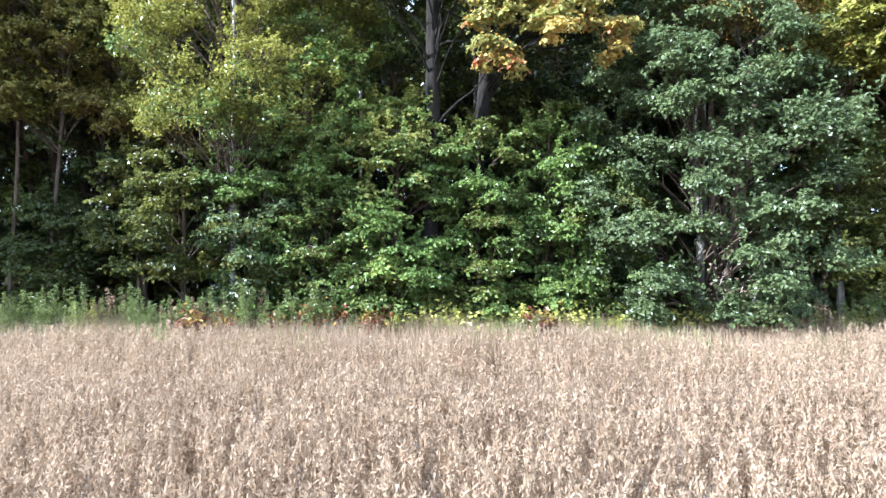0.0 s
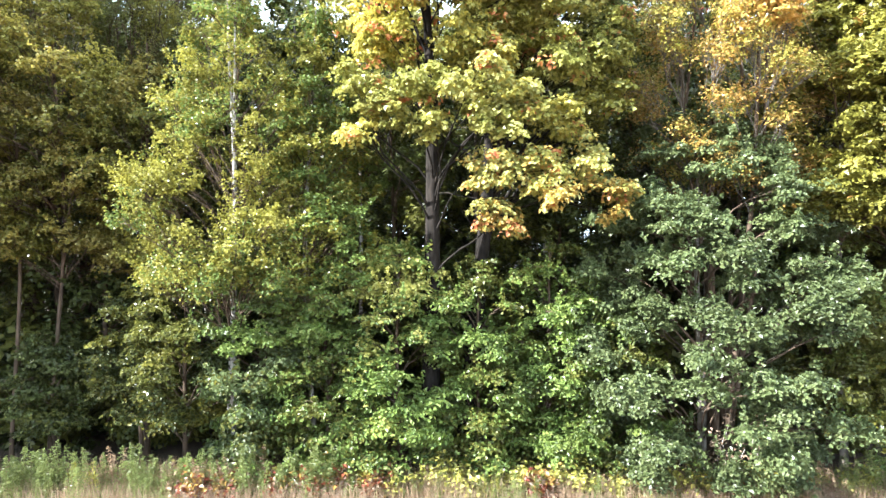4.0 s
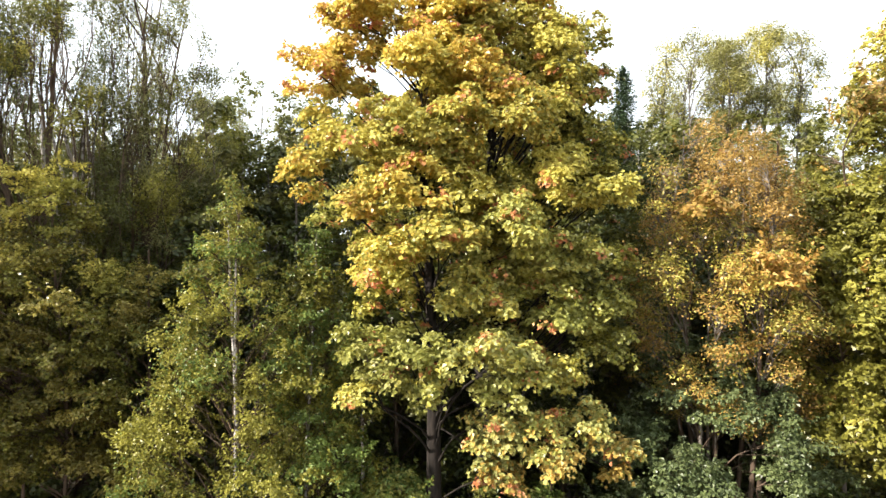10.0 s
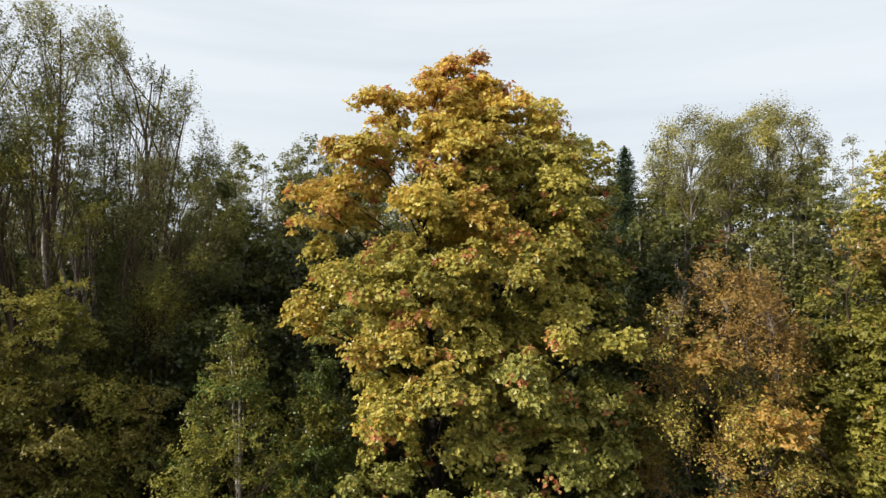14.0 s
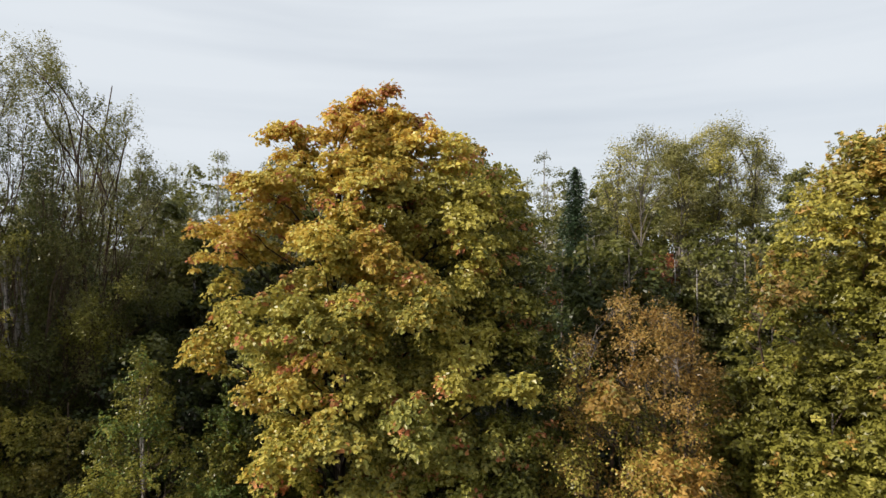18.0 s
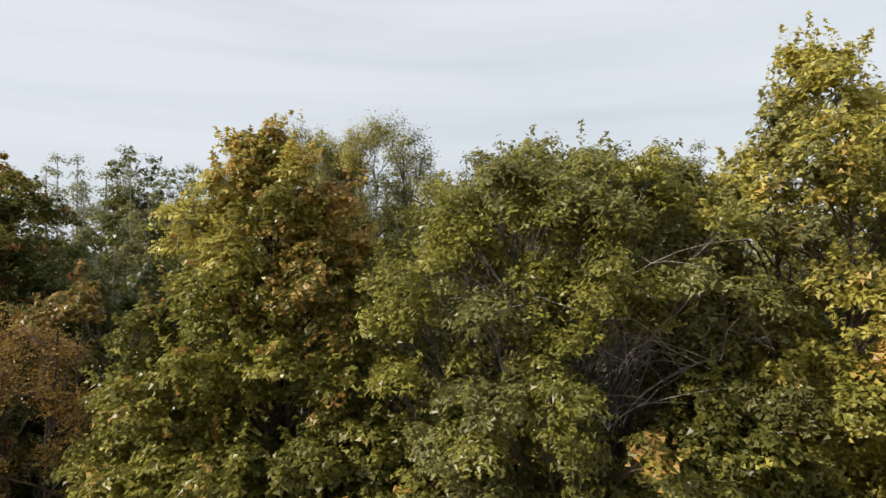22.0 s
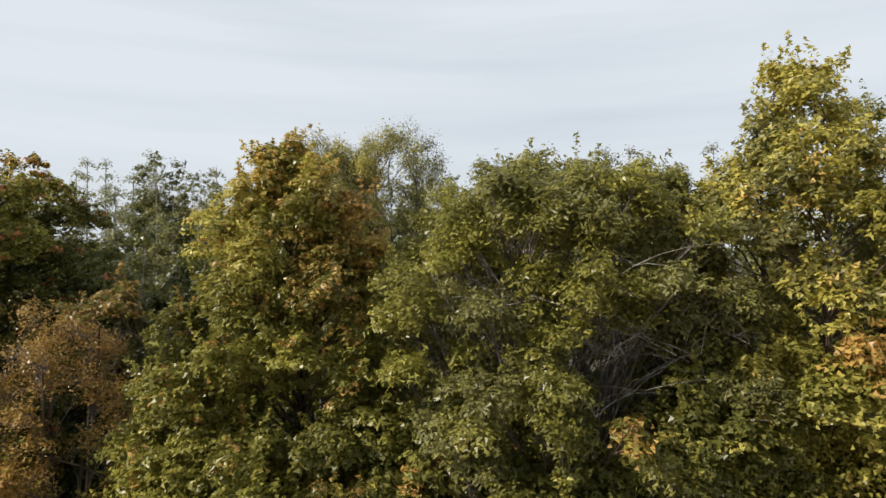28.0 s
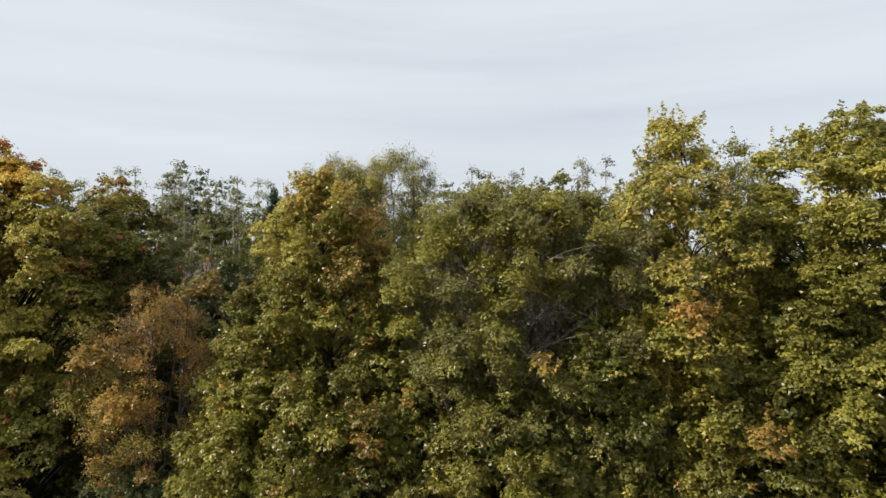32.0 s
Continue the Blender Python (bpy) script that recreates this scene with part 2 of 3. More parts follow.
def sprays(rng, centre, size, density, spread, flat, leaf, width, per=30, plain=False, shoots=0.18):
    """Leaves of one bough: domed tufts gathered on a few knots, and some longer shoots, about an ellipsoid. Returns the arrays and the places of the tufts."""
    size = np.asarray(size, float)
    ns = max(4, int(density * size[0] * size[1] / per))
    knots = max(3, min(7, ns // 3))
    k_way = unit(rng.normal(size=(knots, 3)) + np.array([[0, -0.15, 0.12]]))
    k_at = centre + k_way * size * rng.uniform(0.35, 0.72, (knots, 1))
    k_size = size * rng.uniform(0.38, 0.62, (knots, 1))
    own = np.arange(ns) % knots
    u = unit(rng.normal(size=(ns, 3)) + k_way[own] * 0.5)
    u[:, 2] = np.where(u[:, 2] < -0.35, -u[:, 2] * 0.7, u[:, 2])
    c = k_at[own] + u * k_size[own] * rng.uniform(0.55, 1.05, (ns, 1))
    grow = rng.uniform(0.55, 1.4, (ns, 1, 1))
    dome = unit(rng.normal(size=(ns, per, 3)))
    dome[:, :, 2] = np.where(dome[:, :, 2] < -0.1, -dome[:, :, 2] * 0.8, dome[:, :, 2])
    off = dome * rng.uniform(0.35, 1.0, (ns, per, 1)) * np.array([spread, spread, spread * flat]) * grow * 1.75
    off[:, :, 2] -= 0.45 * (off[:, :, 0] ** 2 + off[:, :, 1] ** 2) / max(spread, 0.05) * 0.5
    k = int(ns * shoots)
    if k:
        way = unit(u[:k] * 0.7 + np.array([[0, 0, 0.75]]) + rng.normal(size=(k, 3)) * 0.25)[:, None]
        t = rng.uniform(0, 1, (k, per, 1))
        off[:k] = way * t * rng.uniform(0.25, 0.75, (k, 1, 1)) * (0.4 + size[0]) + rng.normal(size=(k, per, 3)) * 0.055 * (1.3 - t) * (leaf / 0.1)
    at = (c[:, None] + off).reshape(-1, 3)
    nrm = np.array([[0, -0.05, 0.42]]) + dome.reshape(-1, 3) * 0.75 + np.repeat(u, per, 0) * 0.25 + rng.normal(size=at.shape) * 0.38
    v, f = leaf_arrays(rng, at, nrm, leaf, width, plain=plain)
    return v, f, c


def tree(name, label, category, base, lobes, bark, trunk_r, top, seed, leaf=0.12, width=0.1, density=1300, spread=0.2, flat=0.45,
         lean=(0, 0), stems=1, splay=0.12, limb_bark="brown", limb_r=1.0, rise=0.55, plain=False, turn=None, shoots=0.18, limb_from=0.25, group="", twigs=5, squash=0.9, whole=0, trunk_top_r=0.02, accent=""):
    """A tree: an Empty at its foot, a trunk or more, a limb and its foliage for every lobe (x, y, z, r, kind) about the foot.
    accent: the colour of some turned tufts. whole: join the foliage of a tree that stands far off into that many parts, and its limbs with the trunk."""
    rng = np.random.default_rng(seed)
    root = tagged(new(name), label, category, group)
    root.location = base
    trunks, timber, leaves = [], [], {}
    places = np.array([q[:3] for q in lobes])
    for s in range(stems):
        a = s * 6.283 / stems + (seed if turn is None else turn)
        foot, tip = np.array([0.0, 0, 0]), np.array([lean[0], lean[1], top])
        if stems > 1:
            foot = np.array([math.cos(a), math.sin(a), 0]) * trunk_r * 1.6
            tip = tip * rng.uniform(0.86, 1.0) + np.array([math.cos(a), math.sin(a), 0]) * top * splay
        line = bend(rng, foot - np.array([0, 0, 0.15]), tip, 0, 0.014, 14)
        rad = trunk_r * (1 - np.linspace(0, 1, 14)) ** 0.85 + trunk_top_r
        rad[0] *= 1.35
        trunks.append(line)
        arrays = tube_arrays(line, rad, 6 if whole else 10)
        if whole:
            timber.append(arrays)
        else:
            part("trunk", raw_mesh("trunk", *arrays, BARK[bark], True), root)
    for i, (x, y, z, r, kind) in enumerate(lobes):
        c = np.array([x, y, z])
        near = [float(np.hypot(np.interp(z - r, q[:, 2], q[:, 0]) - x, np.interp(z - r, q[:, 2], q[:, 1]) - y)) for q in trunks]
        line = trunks[int(np.argmin(near))]
        h = np.clip(z - rise * math.hypot(x, y) - 0.5 * r, top * limb_from * rng.uniform(0.9, 1.35), top * 0.97)
        start = np.array([np.interp(h, line[:, 2], line[:, q]) for q in range(3)])
        v, f, tips = sprays(rng, c, (r, r, r * squash), density * (0.45 if y > 0.5 and not whole else 1), spread, flat, leaf, width, plain=plain, shoots=shoots)
        reach = np.linalg.norm(c - start)
        r0 = min(trunk_r * 0.4, 0.011 * reach + 0.008) * limb_r
        way = bend(rng, start, c + np.array([0, 0, r * 0.2]), reach * 0.09, 0.07, 7)
        wood = [tube_arrays(way, np.linspace(r0, 0.008, 7), 4 if whole else 6)]
        for tip in tips[: twigs]:
            j = rng.integers(3, 7)
            wood.append(tube_arrays(bend(rng, way[j], tip, 0.05, 0.05, 4), np.linspace(0.010, 0.004, 4), 3))
        if whole:
            timber += wood
            leaves.setdefault(kind if len(leaves) < whole or kind in leaves else next(iter(leaves)), []).append((v, f))
        else:
            part("limb", raw_mesh("limb", *joined(wood), BARK[limb_bark], True), root)
            # leaves of the neighbouring boughs' colours among its own
            others = np.argsort(((places - c) ** 2).sum(1))[1:7]
            mixed = [kind] + [lobes[q][4] for q in rng.permutation(others)[:2]]
            own = rng.choice(len(mixed), len(f) // (1 if plain else 2), p=[0.6, 0.22, 0.18][: len(mixed)] if len(mixed) == 3 else None)
            if accent:
                mixed.append(accent)
                own = np.where(np.repeat(rng.random(len(own) // 30 + 1) < 0.055, 30)[: len(own)] & (rng.random(len(own)) < 0.7), len(mixed) - 1, own)
            part("foliage", raw_mesh("foliage", v, f, [LEAF[q] for q in mixed], False, own if plain else np.repeat(own, 2)), root)["kind"] = "stuff"
    if whole:
        part("trunk", raw_mesh("trunk", *joined(timber), BARK[bark], True), root)
        for kind, some in leaves.items():
            part("foliage", raw_mesh("foliage", *joined(some), LEAF[kind]), root)["kind"] = "stuff"
    return root


def width_at(shape, s):
    """The half width of a crown, of 1 at most, at the share s of its height."""
    if shape == "dome":
        return math.sqrt(max(0.10, 1 - (1.7 * s - 0.75) ** 2))
    if shape == "cone":
        return min(1.0, 0.10 + 1.08 * (1 - s) ** 0.85)
    if shape == "poplar":
        return 0.25 + 0.75 * math.sin(math.pi * min(1, 0.25 + 0.72 * s)) - 0.2 * s
    if shape == "round":
        return 0.12 + 0.9 * math.sqrt(max(0, 1 - s ** 3.2))
    if shape == "egg":
        return min(1.0, 0.06 + 1.05 * (1 - s) ** 0.56)
    if shape == "flat":
        return 0.1 + 0.9 * math.sqrt(max(0, 1 - s ** 7))
    if shape == "spire":
        return min(1.0, 0.2 + 1.9 * (1 - s) ** 0.8)
    return 0.80 + 0.25 * math.sin(3.0 * s) - 0.55 * s ** 3


def crown(seed, low, high, radius, tuft, shape, kinds, tops="", cover=0.8, back=0.45):
    """Lobes of about the size tuft over the skin of a crown of the given outline, fewer on the side away from the field."""
    rng = np.random.default_rng(seed)
    s = np.linspace(0, 1, 60)
    w = np.array([width_at(shape, q) for q in s])
    total = 2 * math.pi * radius * w.mean() * (high - low)
    count = int(total * cover / (math.pi * tuft * tuft)) + 4
    share = np.cumsum(w) / w.sum()
    lobes = []
    for i in range(count):
        q = float(np.interp((i + 0.5) / count, share, s))
        R = radius * width_at(shape, q)
        r = min(tuft * rng.uniform(0.7, 1.3), R * 0.8 + 0.15)
        d = max(0.0, R - r * 0.75) * rng.uniform(0.68, 1.22)
        a = i * 2.39996 + rng.uniform(-0.5, 0.5) + seed
        x, y = d * math.cos(a), d * math.sin(a)
        if y > 0.25 * radius and rng.uniform() > back:
            continue
        z = low + (high - low) * q - r * 0.7 + rng.uniform(-0.3, 0.3) * r
        pick = tops if tops and q + rng.uniform(-0.12, 0.12) > 0.72 else kinds
        lobes.append((x, y, max(z, low), r, pick[rng.integers(len(pick))]))
    return lobes


# ---- ground ----
def ground_material():
    m, n, l, b = nodes_of("ground_soil_and_litter")
    at = n.new("ShaderNodeTexCoord")
    big, fine = n.new("ShaderNodeTexNoise"), n.new("ShaderNodeTexNoise")
    big.inputs["Scale"].default_value, fine.inputs["Scale"].default_value = 0.6, 14.0
    fine.inputs["Detail"].default_value = 8.0
    for q in (big, fine):
        l.new(at.outputs["Object"], q.inputs["Vector"])
    straw, litter = n.new("ShaderNodeValToRGB"), n.new("ShaderNodeValToRGB")
    set_ramp(straw, [(0.3, (0.12, 0.085, 0.06)), (0.7, (0.27, 0.20, 0.145))])
    set_ramp(litter, [(0.3, (0.022, 0.017, 0.012)), (0.7, (0.09, 0.06, 0.035))])
    l.new(fine.outputs["Fac"], straw.inputs[0]); l.new(fine.outputs["Fac"], litter.inputs[0])
    sep = n.new("ShaderNodeSeparateXYZ")
    l.new(at.outputs["Object"], sep.inputs[0])
    edge = n.new("ShaderNodeMath"); edge.operation = "MULTIPLY_ADD"
    l.new(big.outputs["Fac"], edge.inputs[0]); edge.inputs[1].default_value = 2.0
    l.new(sep.outputs["Y"], edge.inputs[2])
    step = n.new("ShaderNodeMapRange")
    step.inputs["From Min"].default_value, step.inputs["From Max"].default_value = 13.4, 14.6
    l.new(edge.outputs[0], step.inputs[0])
    mix = n.new("ShaderNodeMixRGB")
    l.new(step.outputs[0], mix.inputs[0]); l.new(straw.outputs[0], mix.inputs[1]); l.new(litter.outputs[0], mix.inputs[2])
    l.new(mix.outputs[0], b.inputs["Base Color"])
    b.inputs["Roughness"].default_value = 0.95
    u = n.new("ShaderNodeBump"); u.inputs["Strength"].default_value, u.inputs["Distance"].default_value = 0.8, 0.05
    l.new(fine.outputs["Fac"], u.inputs["Height"]); l.new(u.outputs[0], b.inputs["Normal"])
    return m


def ground():
    t = np.linspace(-1, 1, 121)
    ax = np.sign(t) * (45 * np.abs(t) + 1955 * np.abs(t) ** 7)
    gx, gy = np.meshgrid(ax, ax + 15, indexing="ij")
    z = 0.05 * np.sin(gx * 0.7 + 1) * np.cos(gy * 0.9) + 0.04 * np.sin(gx * 1.9 + gy * 1.3) - 0.05
    z = np.where(np.hypot(gx, gy) > 60, -0.05, z)
    z += 0.22 * np.clip((gy - 10.6) / 3.4, 0, 1)
    n = len(ax)
    i, j = np.meshgrid(np.arange(n - 1), np.arange(n - 1), indexing="ij")
    f = np.stack([i * n + j, (i + 1) * n + j, (i + 1) * n + j + 1, i * n + j + 1], -1).reshape(-1, 4)
    v = np.stack([gx, gy, z], -1).reshape(-1, 3)
    tagged(new("ground", raw_mesh("ground", v, f, ground_material(), True)), "bare field soil running into dark leaf litter under trees", "ground", kind="structure")


ground()


# ---- the soybean field ----
def soybean_field():
    rng = np.random.default_rng(5)
    vs, fs, o = [], [], 0

    def plants(x0, x1, y0, y1, per_m2, pods, pod_len):
        nonlocal o
        n = int((x1 - x0) * (y1 - y0) * per_m2)
        foot = np.stack([rng.uniform(x0, x1, n), rng.uniform(y0, y1, n), np.zeros(n)], 1)
        foot[:, 0] = np.round(foot[:, 0] / 0.19) * 0.19 + rng.normal(0, 0.045, n)
        keep = foot[:, 1] < 11.3 + 0.25 * np.sin(foot[:, 0] * 0.9) + rng.normal(0, 0.15, n)
        foot = foot[keep]
        n = len(foot)
        h = rng.uniform(0.74, 0.92, (n, 1)) * (1 + 0.08 * np.sin(foot[:, :1] * 0.8 + foot[:, 1:2] * 0.6))
        lean = rng.normal(0, 0.12, (n, 3)); lean[:, 2] = 1
        # stems: two crossed blades
        top = foot + lean * h
        for q in (np.array([[0.004, 0.0, 0]]), np.array([[0, 0.004, 0]])):
            v = np.stack([foot - q, foot + q, top + q * 0.6, top - q * 0.6], 1).reshape(-1, 3)
            i = np.arange(n)[:, None] * 4
            f = np.concatenate([i + np.array([[0, 1, 2]]), i + np.array([[0, 2, 3]])], 1).reshape(-1, 3)
            vs.append(v), fs.append(f + o)
            o += len(v)
        s = rng.uniform(0.25, 1.0, (n, pods, 1)) ** 0.7
        a = rng.uniform(0, 2 * np.pi, (n, pods))
        out = np.stack([np.cos(a), np.sin(a), np.zeros_like(a)], -1)
        at = foot[:, None] + lean[:, None] * h[:, None] * s + out * rng.uniform(0.01, 0.10, (n, pods, 1)) * (1.25 - s)
        along = out * rng.uniform(0.3, 1.7, (n, pods, 1)) + np.array([0, 0, 1.0]) * rng.choice([-1.0, 1.0], (n, pods, 1), p=[0.45, 0.55])
        nrm = out + rng.normal(size=(n, pods, 3)) * 0.6
        v, f = leaf_arrays(rng, at.reshape(-1, 3), nrm.reshape(-1, 3), pod_len * 1.1, 0.018, 0.15, along.reshape(-1, 3), plain=True)
        vs.append(v), fs.append(f + o)
        o += len(v)

    plants(-6.5, 6.5, 2.0, 6.6, 62, 70, 0.050)
    plants(-12, 12, 6.5, 13.2, 42, 38, 0.058)
    plants(-12, -6.5, 2.2, 6.5, 14, 20, 0.08)
    plants(6.5, 12, 2.2, 6.5, 14, 20, 0.08)
    plants(-28, -12, -4, 13.2, 4, 12, 0.12)
    plants(12, 42, -4, 13.2, 4, 12, 0.12)
    plants(-12, 12, -4, 2.2, 6, 14, 0.10)
    plants(-28, 42, -24, -4, 1.5, 10, 0.18)
    v, f = np.concatenate(vs), np.concatenate(fs)
    tagged(new("soybean_field", raw_mesh("soybean_field", v, f, LEAF["s"])), "dense ripe dry beige soybean plants with pods", "crop field", kind="stuff")


soybean_field()

# ---- the golden maple ----
UPPER = [
    (-2.08, -0.50, 16.90, 0.65, "a"),
    (-2.70, -0.60, 16.60, 0.53, "a"),
    (2.29, 0.00, 17.55, 0.67, "b"),
    (0.40, 0.40, 20.44, 0.30, "v"),
    (1.20, 0.70, 19.68, 0.32, "v"),
    (-0.37, 0.30, 20.19, 0.24, "v"),
    (-2.95, -0.40, 17.79, 0.18, "t"),
    (0.11, 0.40, 19.88, 0.75, "t"),
    (-0.85, 0.20, 19.30, 0.85, "t"),
    (-1.98, -0.20, 18.75, 0.73, "a"),
    (0.75, 0.80, 19.18, 0.72, "t"),
    (1.82, 0.40, 18.39, 0.82, "b"),
    (3.16, 0.40, 17.49, 0.75, "b"),
    (3.93, 0.80, 17.11, 0.55, "h"),
    (1.28, 0.20, 18.85, 0.62, "a"),
    (-0.33, -0.30, 18.57, 0.75, "a"),
    (-2.67, -0.40, 17.77, 0.36, "t"),
    (-1.43, -0.70, 17.56, 0.99, "a"),
    (-0.04, -0.80, 17.53, 0.99, "a"),
    (1.22, -0.60, 17.08, 0.88, "b"),
    (2.47, -0.20, 16.58, 0.93, "b"),
    (3.78, 0.80, 15.96, 0.77, "b"),
    (-3.19, -0.60, 16.18, 0.77, "t"),
    (-2.26, 0.20, 15.98, 0.56, "a"),
    (-0.49, -1.60, 15.86, 0.88, "a"),
    (0.93, -1.70, 15.72, 0.87, "a"),
    (2.75, -0.60, 14.99, 0.88, "b"),
]
MIDDLE = [
    (-2.89, -0.70, 14.91, 0.67, "b"),
    (2.93, -0.40, 15.91, 0.77, "b"),
    (2.95, -1.00, 14.02, 0.63, "b"),
    (-3.24, -1.00, 13.61, 0.74, "a"),
    (-2.02, -1.40, 14.16, 0.81, "b"),
    (-1.95, -1.90, 12.83, 0.54, "a"),
    (-0.93, -1.90, 14.55, 0.83, "b"),
    (0.34, -2.10, 14.55, 0.87, "b"),
    (1.70, -1.80, 14.81, 0.81, "b"),
    (-0.59, -2.30, 13.19, 0.80, "a"),
    (0.67, -1.80, 13.27, 0.70, "b"),
    (2.49, -2.00, 13.35, 0.74, "b"),
    (3.74, -1.80, 12.95, 0.65, "b"),
    (3.88, 0.00, 14.28, 0.92, "h"),
    (-1.39, -2.30, 11.83, 0.75, "b"),
    (-0.21, -2.60, 12.01, 0.84, "b"),
    (1.80, -2.40, 12.34, 0.85, "y"),
    (2.74, -2.00, 11.78, 0.69, "y"),
    (0.99, -1.80, 11.09, 0.75, "h"),
    (4.01, -0.60, 11.64, 0.73, "h"),
]
LOWER = [
    (-0.15, -2.30, 8.65, 0.44, "y"),
    (1.20, -2.40, 8.58, 0.51, "y"),
    (0.48, -1.80, 10.79, 0.67, "y"),
    (-1.77, -2.20, 9.59, 0.52, "y"),
    (-1.36, -2.50, 8.94, 0.56, "y"),
    (-0.51, -2.50, 9.43, 0.56, "y"),
    (0.69, -2.90, 9.50, 0.62, "m"),
    (1.82, -2.30, 9.20, 0.62, "y"),
    (-1.77, -2.20, 8.53, 0.42, "b"),
    (1.10, -2.00, 7.72, 0.69, "m"),
    (2.20, -2.20, 7.60, 0.65, "y"),
    (3.24, -2.00, 7.78, 0.58, "m"),
    (3.80, -2.00, 7.28, 0.47, "o"),
    (2.56, -2.30, 7.11, 0.39, "o"),
    (1.23, -2.00, 6.52, 0.48, "o"),
    (1.04, -2.00, 6.96, 0.34, "m"),
    (3.83, -1.90, 6.71, 0.27, "o"),
    (-1.21, -1.60, 10.70, 0.66, "h"),
    (2.30, -1.60, 10.56, 0.82, "h"),
    (3.84, -0.60, 11.03, 0.88, "d"),
    (1.48, -2.00, 11.62, 0.85, "y"),
]
# rear boughs in d, j and k: the flank's shade put into leaf colour
FLANK = [
    (2.36, 3.60, 18.91, 0.77, "t"),
    (2.84, 4.20, 18.42, 0.91, "b"),
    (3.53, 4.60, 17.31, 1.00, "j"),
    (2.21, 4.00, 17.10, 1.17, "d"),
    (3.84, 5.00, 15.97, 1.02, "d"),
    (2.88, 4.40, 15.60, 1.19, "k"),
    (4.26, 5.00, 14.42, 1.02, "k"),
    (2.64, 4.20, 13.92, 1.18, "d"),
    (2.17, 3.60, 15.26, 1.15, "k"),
    (3.52, -1.40, 10.73, 0.72, "y"),
    (2.53, -1.80, 10.20, 0.70, "y"),
    (1.61, -2.00, 9.63, 0.69, "m"),
    (3.98, -1.20, 9.61, 0.65, "h"),
    (2.82, -1.60, 9.10, 0.60, "b"),
]
CHERRY = [
    (-1.86, -1.20, 13.43, 0.48, "b"),
    (-2.06, -1.20, 12.70, 0.40, "b"),
    (-1.88, -1.60, 11.08, 0.57, "b"),
    (-0.01, -1.70, 10.53, 0.61, "b"),
    (0.68, -1.60, 10.83, 0.46, "r"),
    (-1.07, -1.80, 10.37, 0.63, "r"),
    (-1.33, -1.50, 11.83, 0.65, "r"),
    (-0.20, -1.30, 12.85, 0.66, "r"),
]

maple = tree("maple_tree", "tall sugar maple turning gold with orange and red tips", "tree", (0.1, 15.2, 0),
             [(x - 0.1 + (0.28 if z > 18.3 else 0), y, z - (0.45 if z > 20 else 0.3 if z > 19 else 0.15), r * 1.15, k) for x, y, z, r, k in UPPER + MIDDLE + FLANK] + [(x - 0.1, y, z, r * 1.12, k) for x, y, z, r, k in LOWER]
             + [(x + 0.3, y + 0.4, z, r, k) for x, y, z, r, k in crown(16, 15.4, 19.9, 1.5, 0.62, "dome", "tab", "tat", cover=0.8, back=1.0)]
             + crown(12, 9.4, 17.6, 2.5, 0.9, "dome", "yyhb", "ab", cover=0.5, back=0.8)
             # right rear crown in darker greens, standing in for its shaded side
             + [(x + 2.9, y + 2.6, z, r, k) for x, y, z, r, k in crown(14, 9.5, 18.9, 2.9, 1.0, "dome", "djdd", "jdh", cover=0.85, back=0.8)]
             + [(x - 0.2, y + 1.6, z, r, k) for x, y, z, r, k in crown(15, 10.5, 16.4, 3.3, 1.0, "dome", "byb", "tab", cover=0.45, back=1.0)],
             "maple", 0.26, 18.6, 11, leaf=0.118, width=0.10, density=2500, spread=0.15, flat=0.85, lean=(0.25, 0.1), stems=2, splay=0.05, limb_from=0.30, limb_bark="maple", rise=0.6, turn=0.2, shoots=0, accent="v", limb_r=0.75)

# ---- the trees of the wood's edge ----
tree("birch_tree", "slender birch with small yellow-green leaves and pale trunk", "tree", (-5.35, 14.8, 0),
     crown(21, 5.2, 13.7, 2.7, 0.5, "cone", "hhhjg", cover=1.0), "pale", 0.07, 13.2, 21, stems=2, splay=0.03, leaf=0.075, width=0.06, density=2000, spread=0.16, flat=1.0, shoots=0.3, limb_r=0.6, rise=1.1)
tree("birch_tree", "thin green birch sapling with pale trunk", "tree", (-3.3, 15.2, 0),
     crown(22, 4.8, 12.6, 2.0, 0.5, "cone", "gjhg", cover=1.0), "pale", 0.055, 12.2, 22, leaf=0.085, width=0.07, density=2000, spread=0.15, flat=0.8, shoots=0.25, limb_r=0.6, rise=1.1)
tree("birch_tree", "thin pale birch pole with few leaves", "tree", (-2.3, 16.0, 0),
     crown(33, 7.6, 11.0, 0.9, 0.45, "cone", "gj"), "pale", 0.05, 10.6, 33, leaf=0.09, width=0.075, density=1700, spread=0.14, flat=0.8, limb_from=0.6)
tree("oak_tree", "broad young oak with pale silvery green leaves", "tree", (6.5, 14.9, 0),
     crown(23, 0.9, 9.8, 3.25, 0.68, "column", "pppp", cover=0.95), "grey", 0.10, 9.0, 23, leaf=0.105, width=0.075, density=2500, spread=0.17, flat=0.5, stems=2, splay=0.06, squash=0.62, limb_from=0.08, limb_r=0.7)
tree("cherry_tree", "twiggy sapling with sparse rusty orange leaves", "tree", (7.0, 15.1, 0),
     crown(24, 7.6, 15.0, 2.3, 0.5, "dome", "rzrbh", "rzr", cover=0.95) + CHERRY, "brown", 0.07, 15.0, 24, leaf=0.065, width=0.05, plain=True,
     density=2100, spread=0.22, flat=1.2, stems=7, splay=0.09, twigs=16, limb_bark="grey", limb_r=0.7)
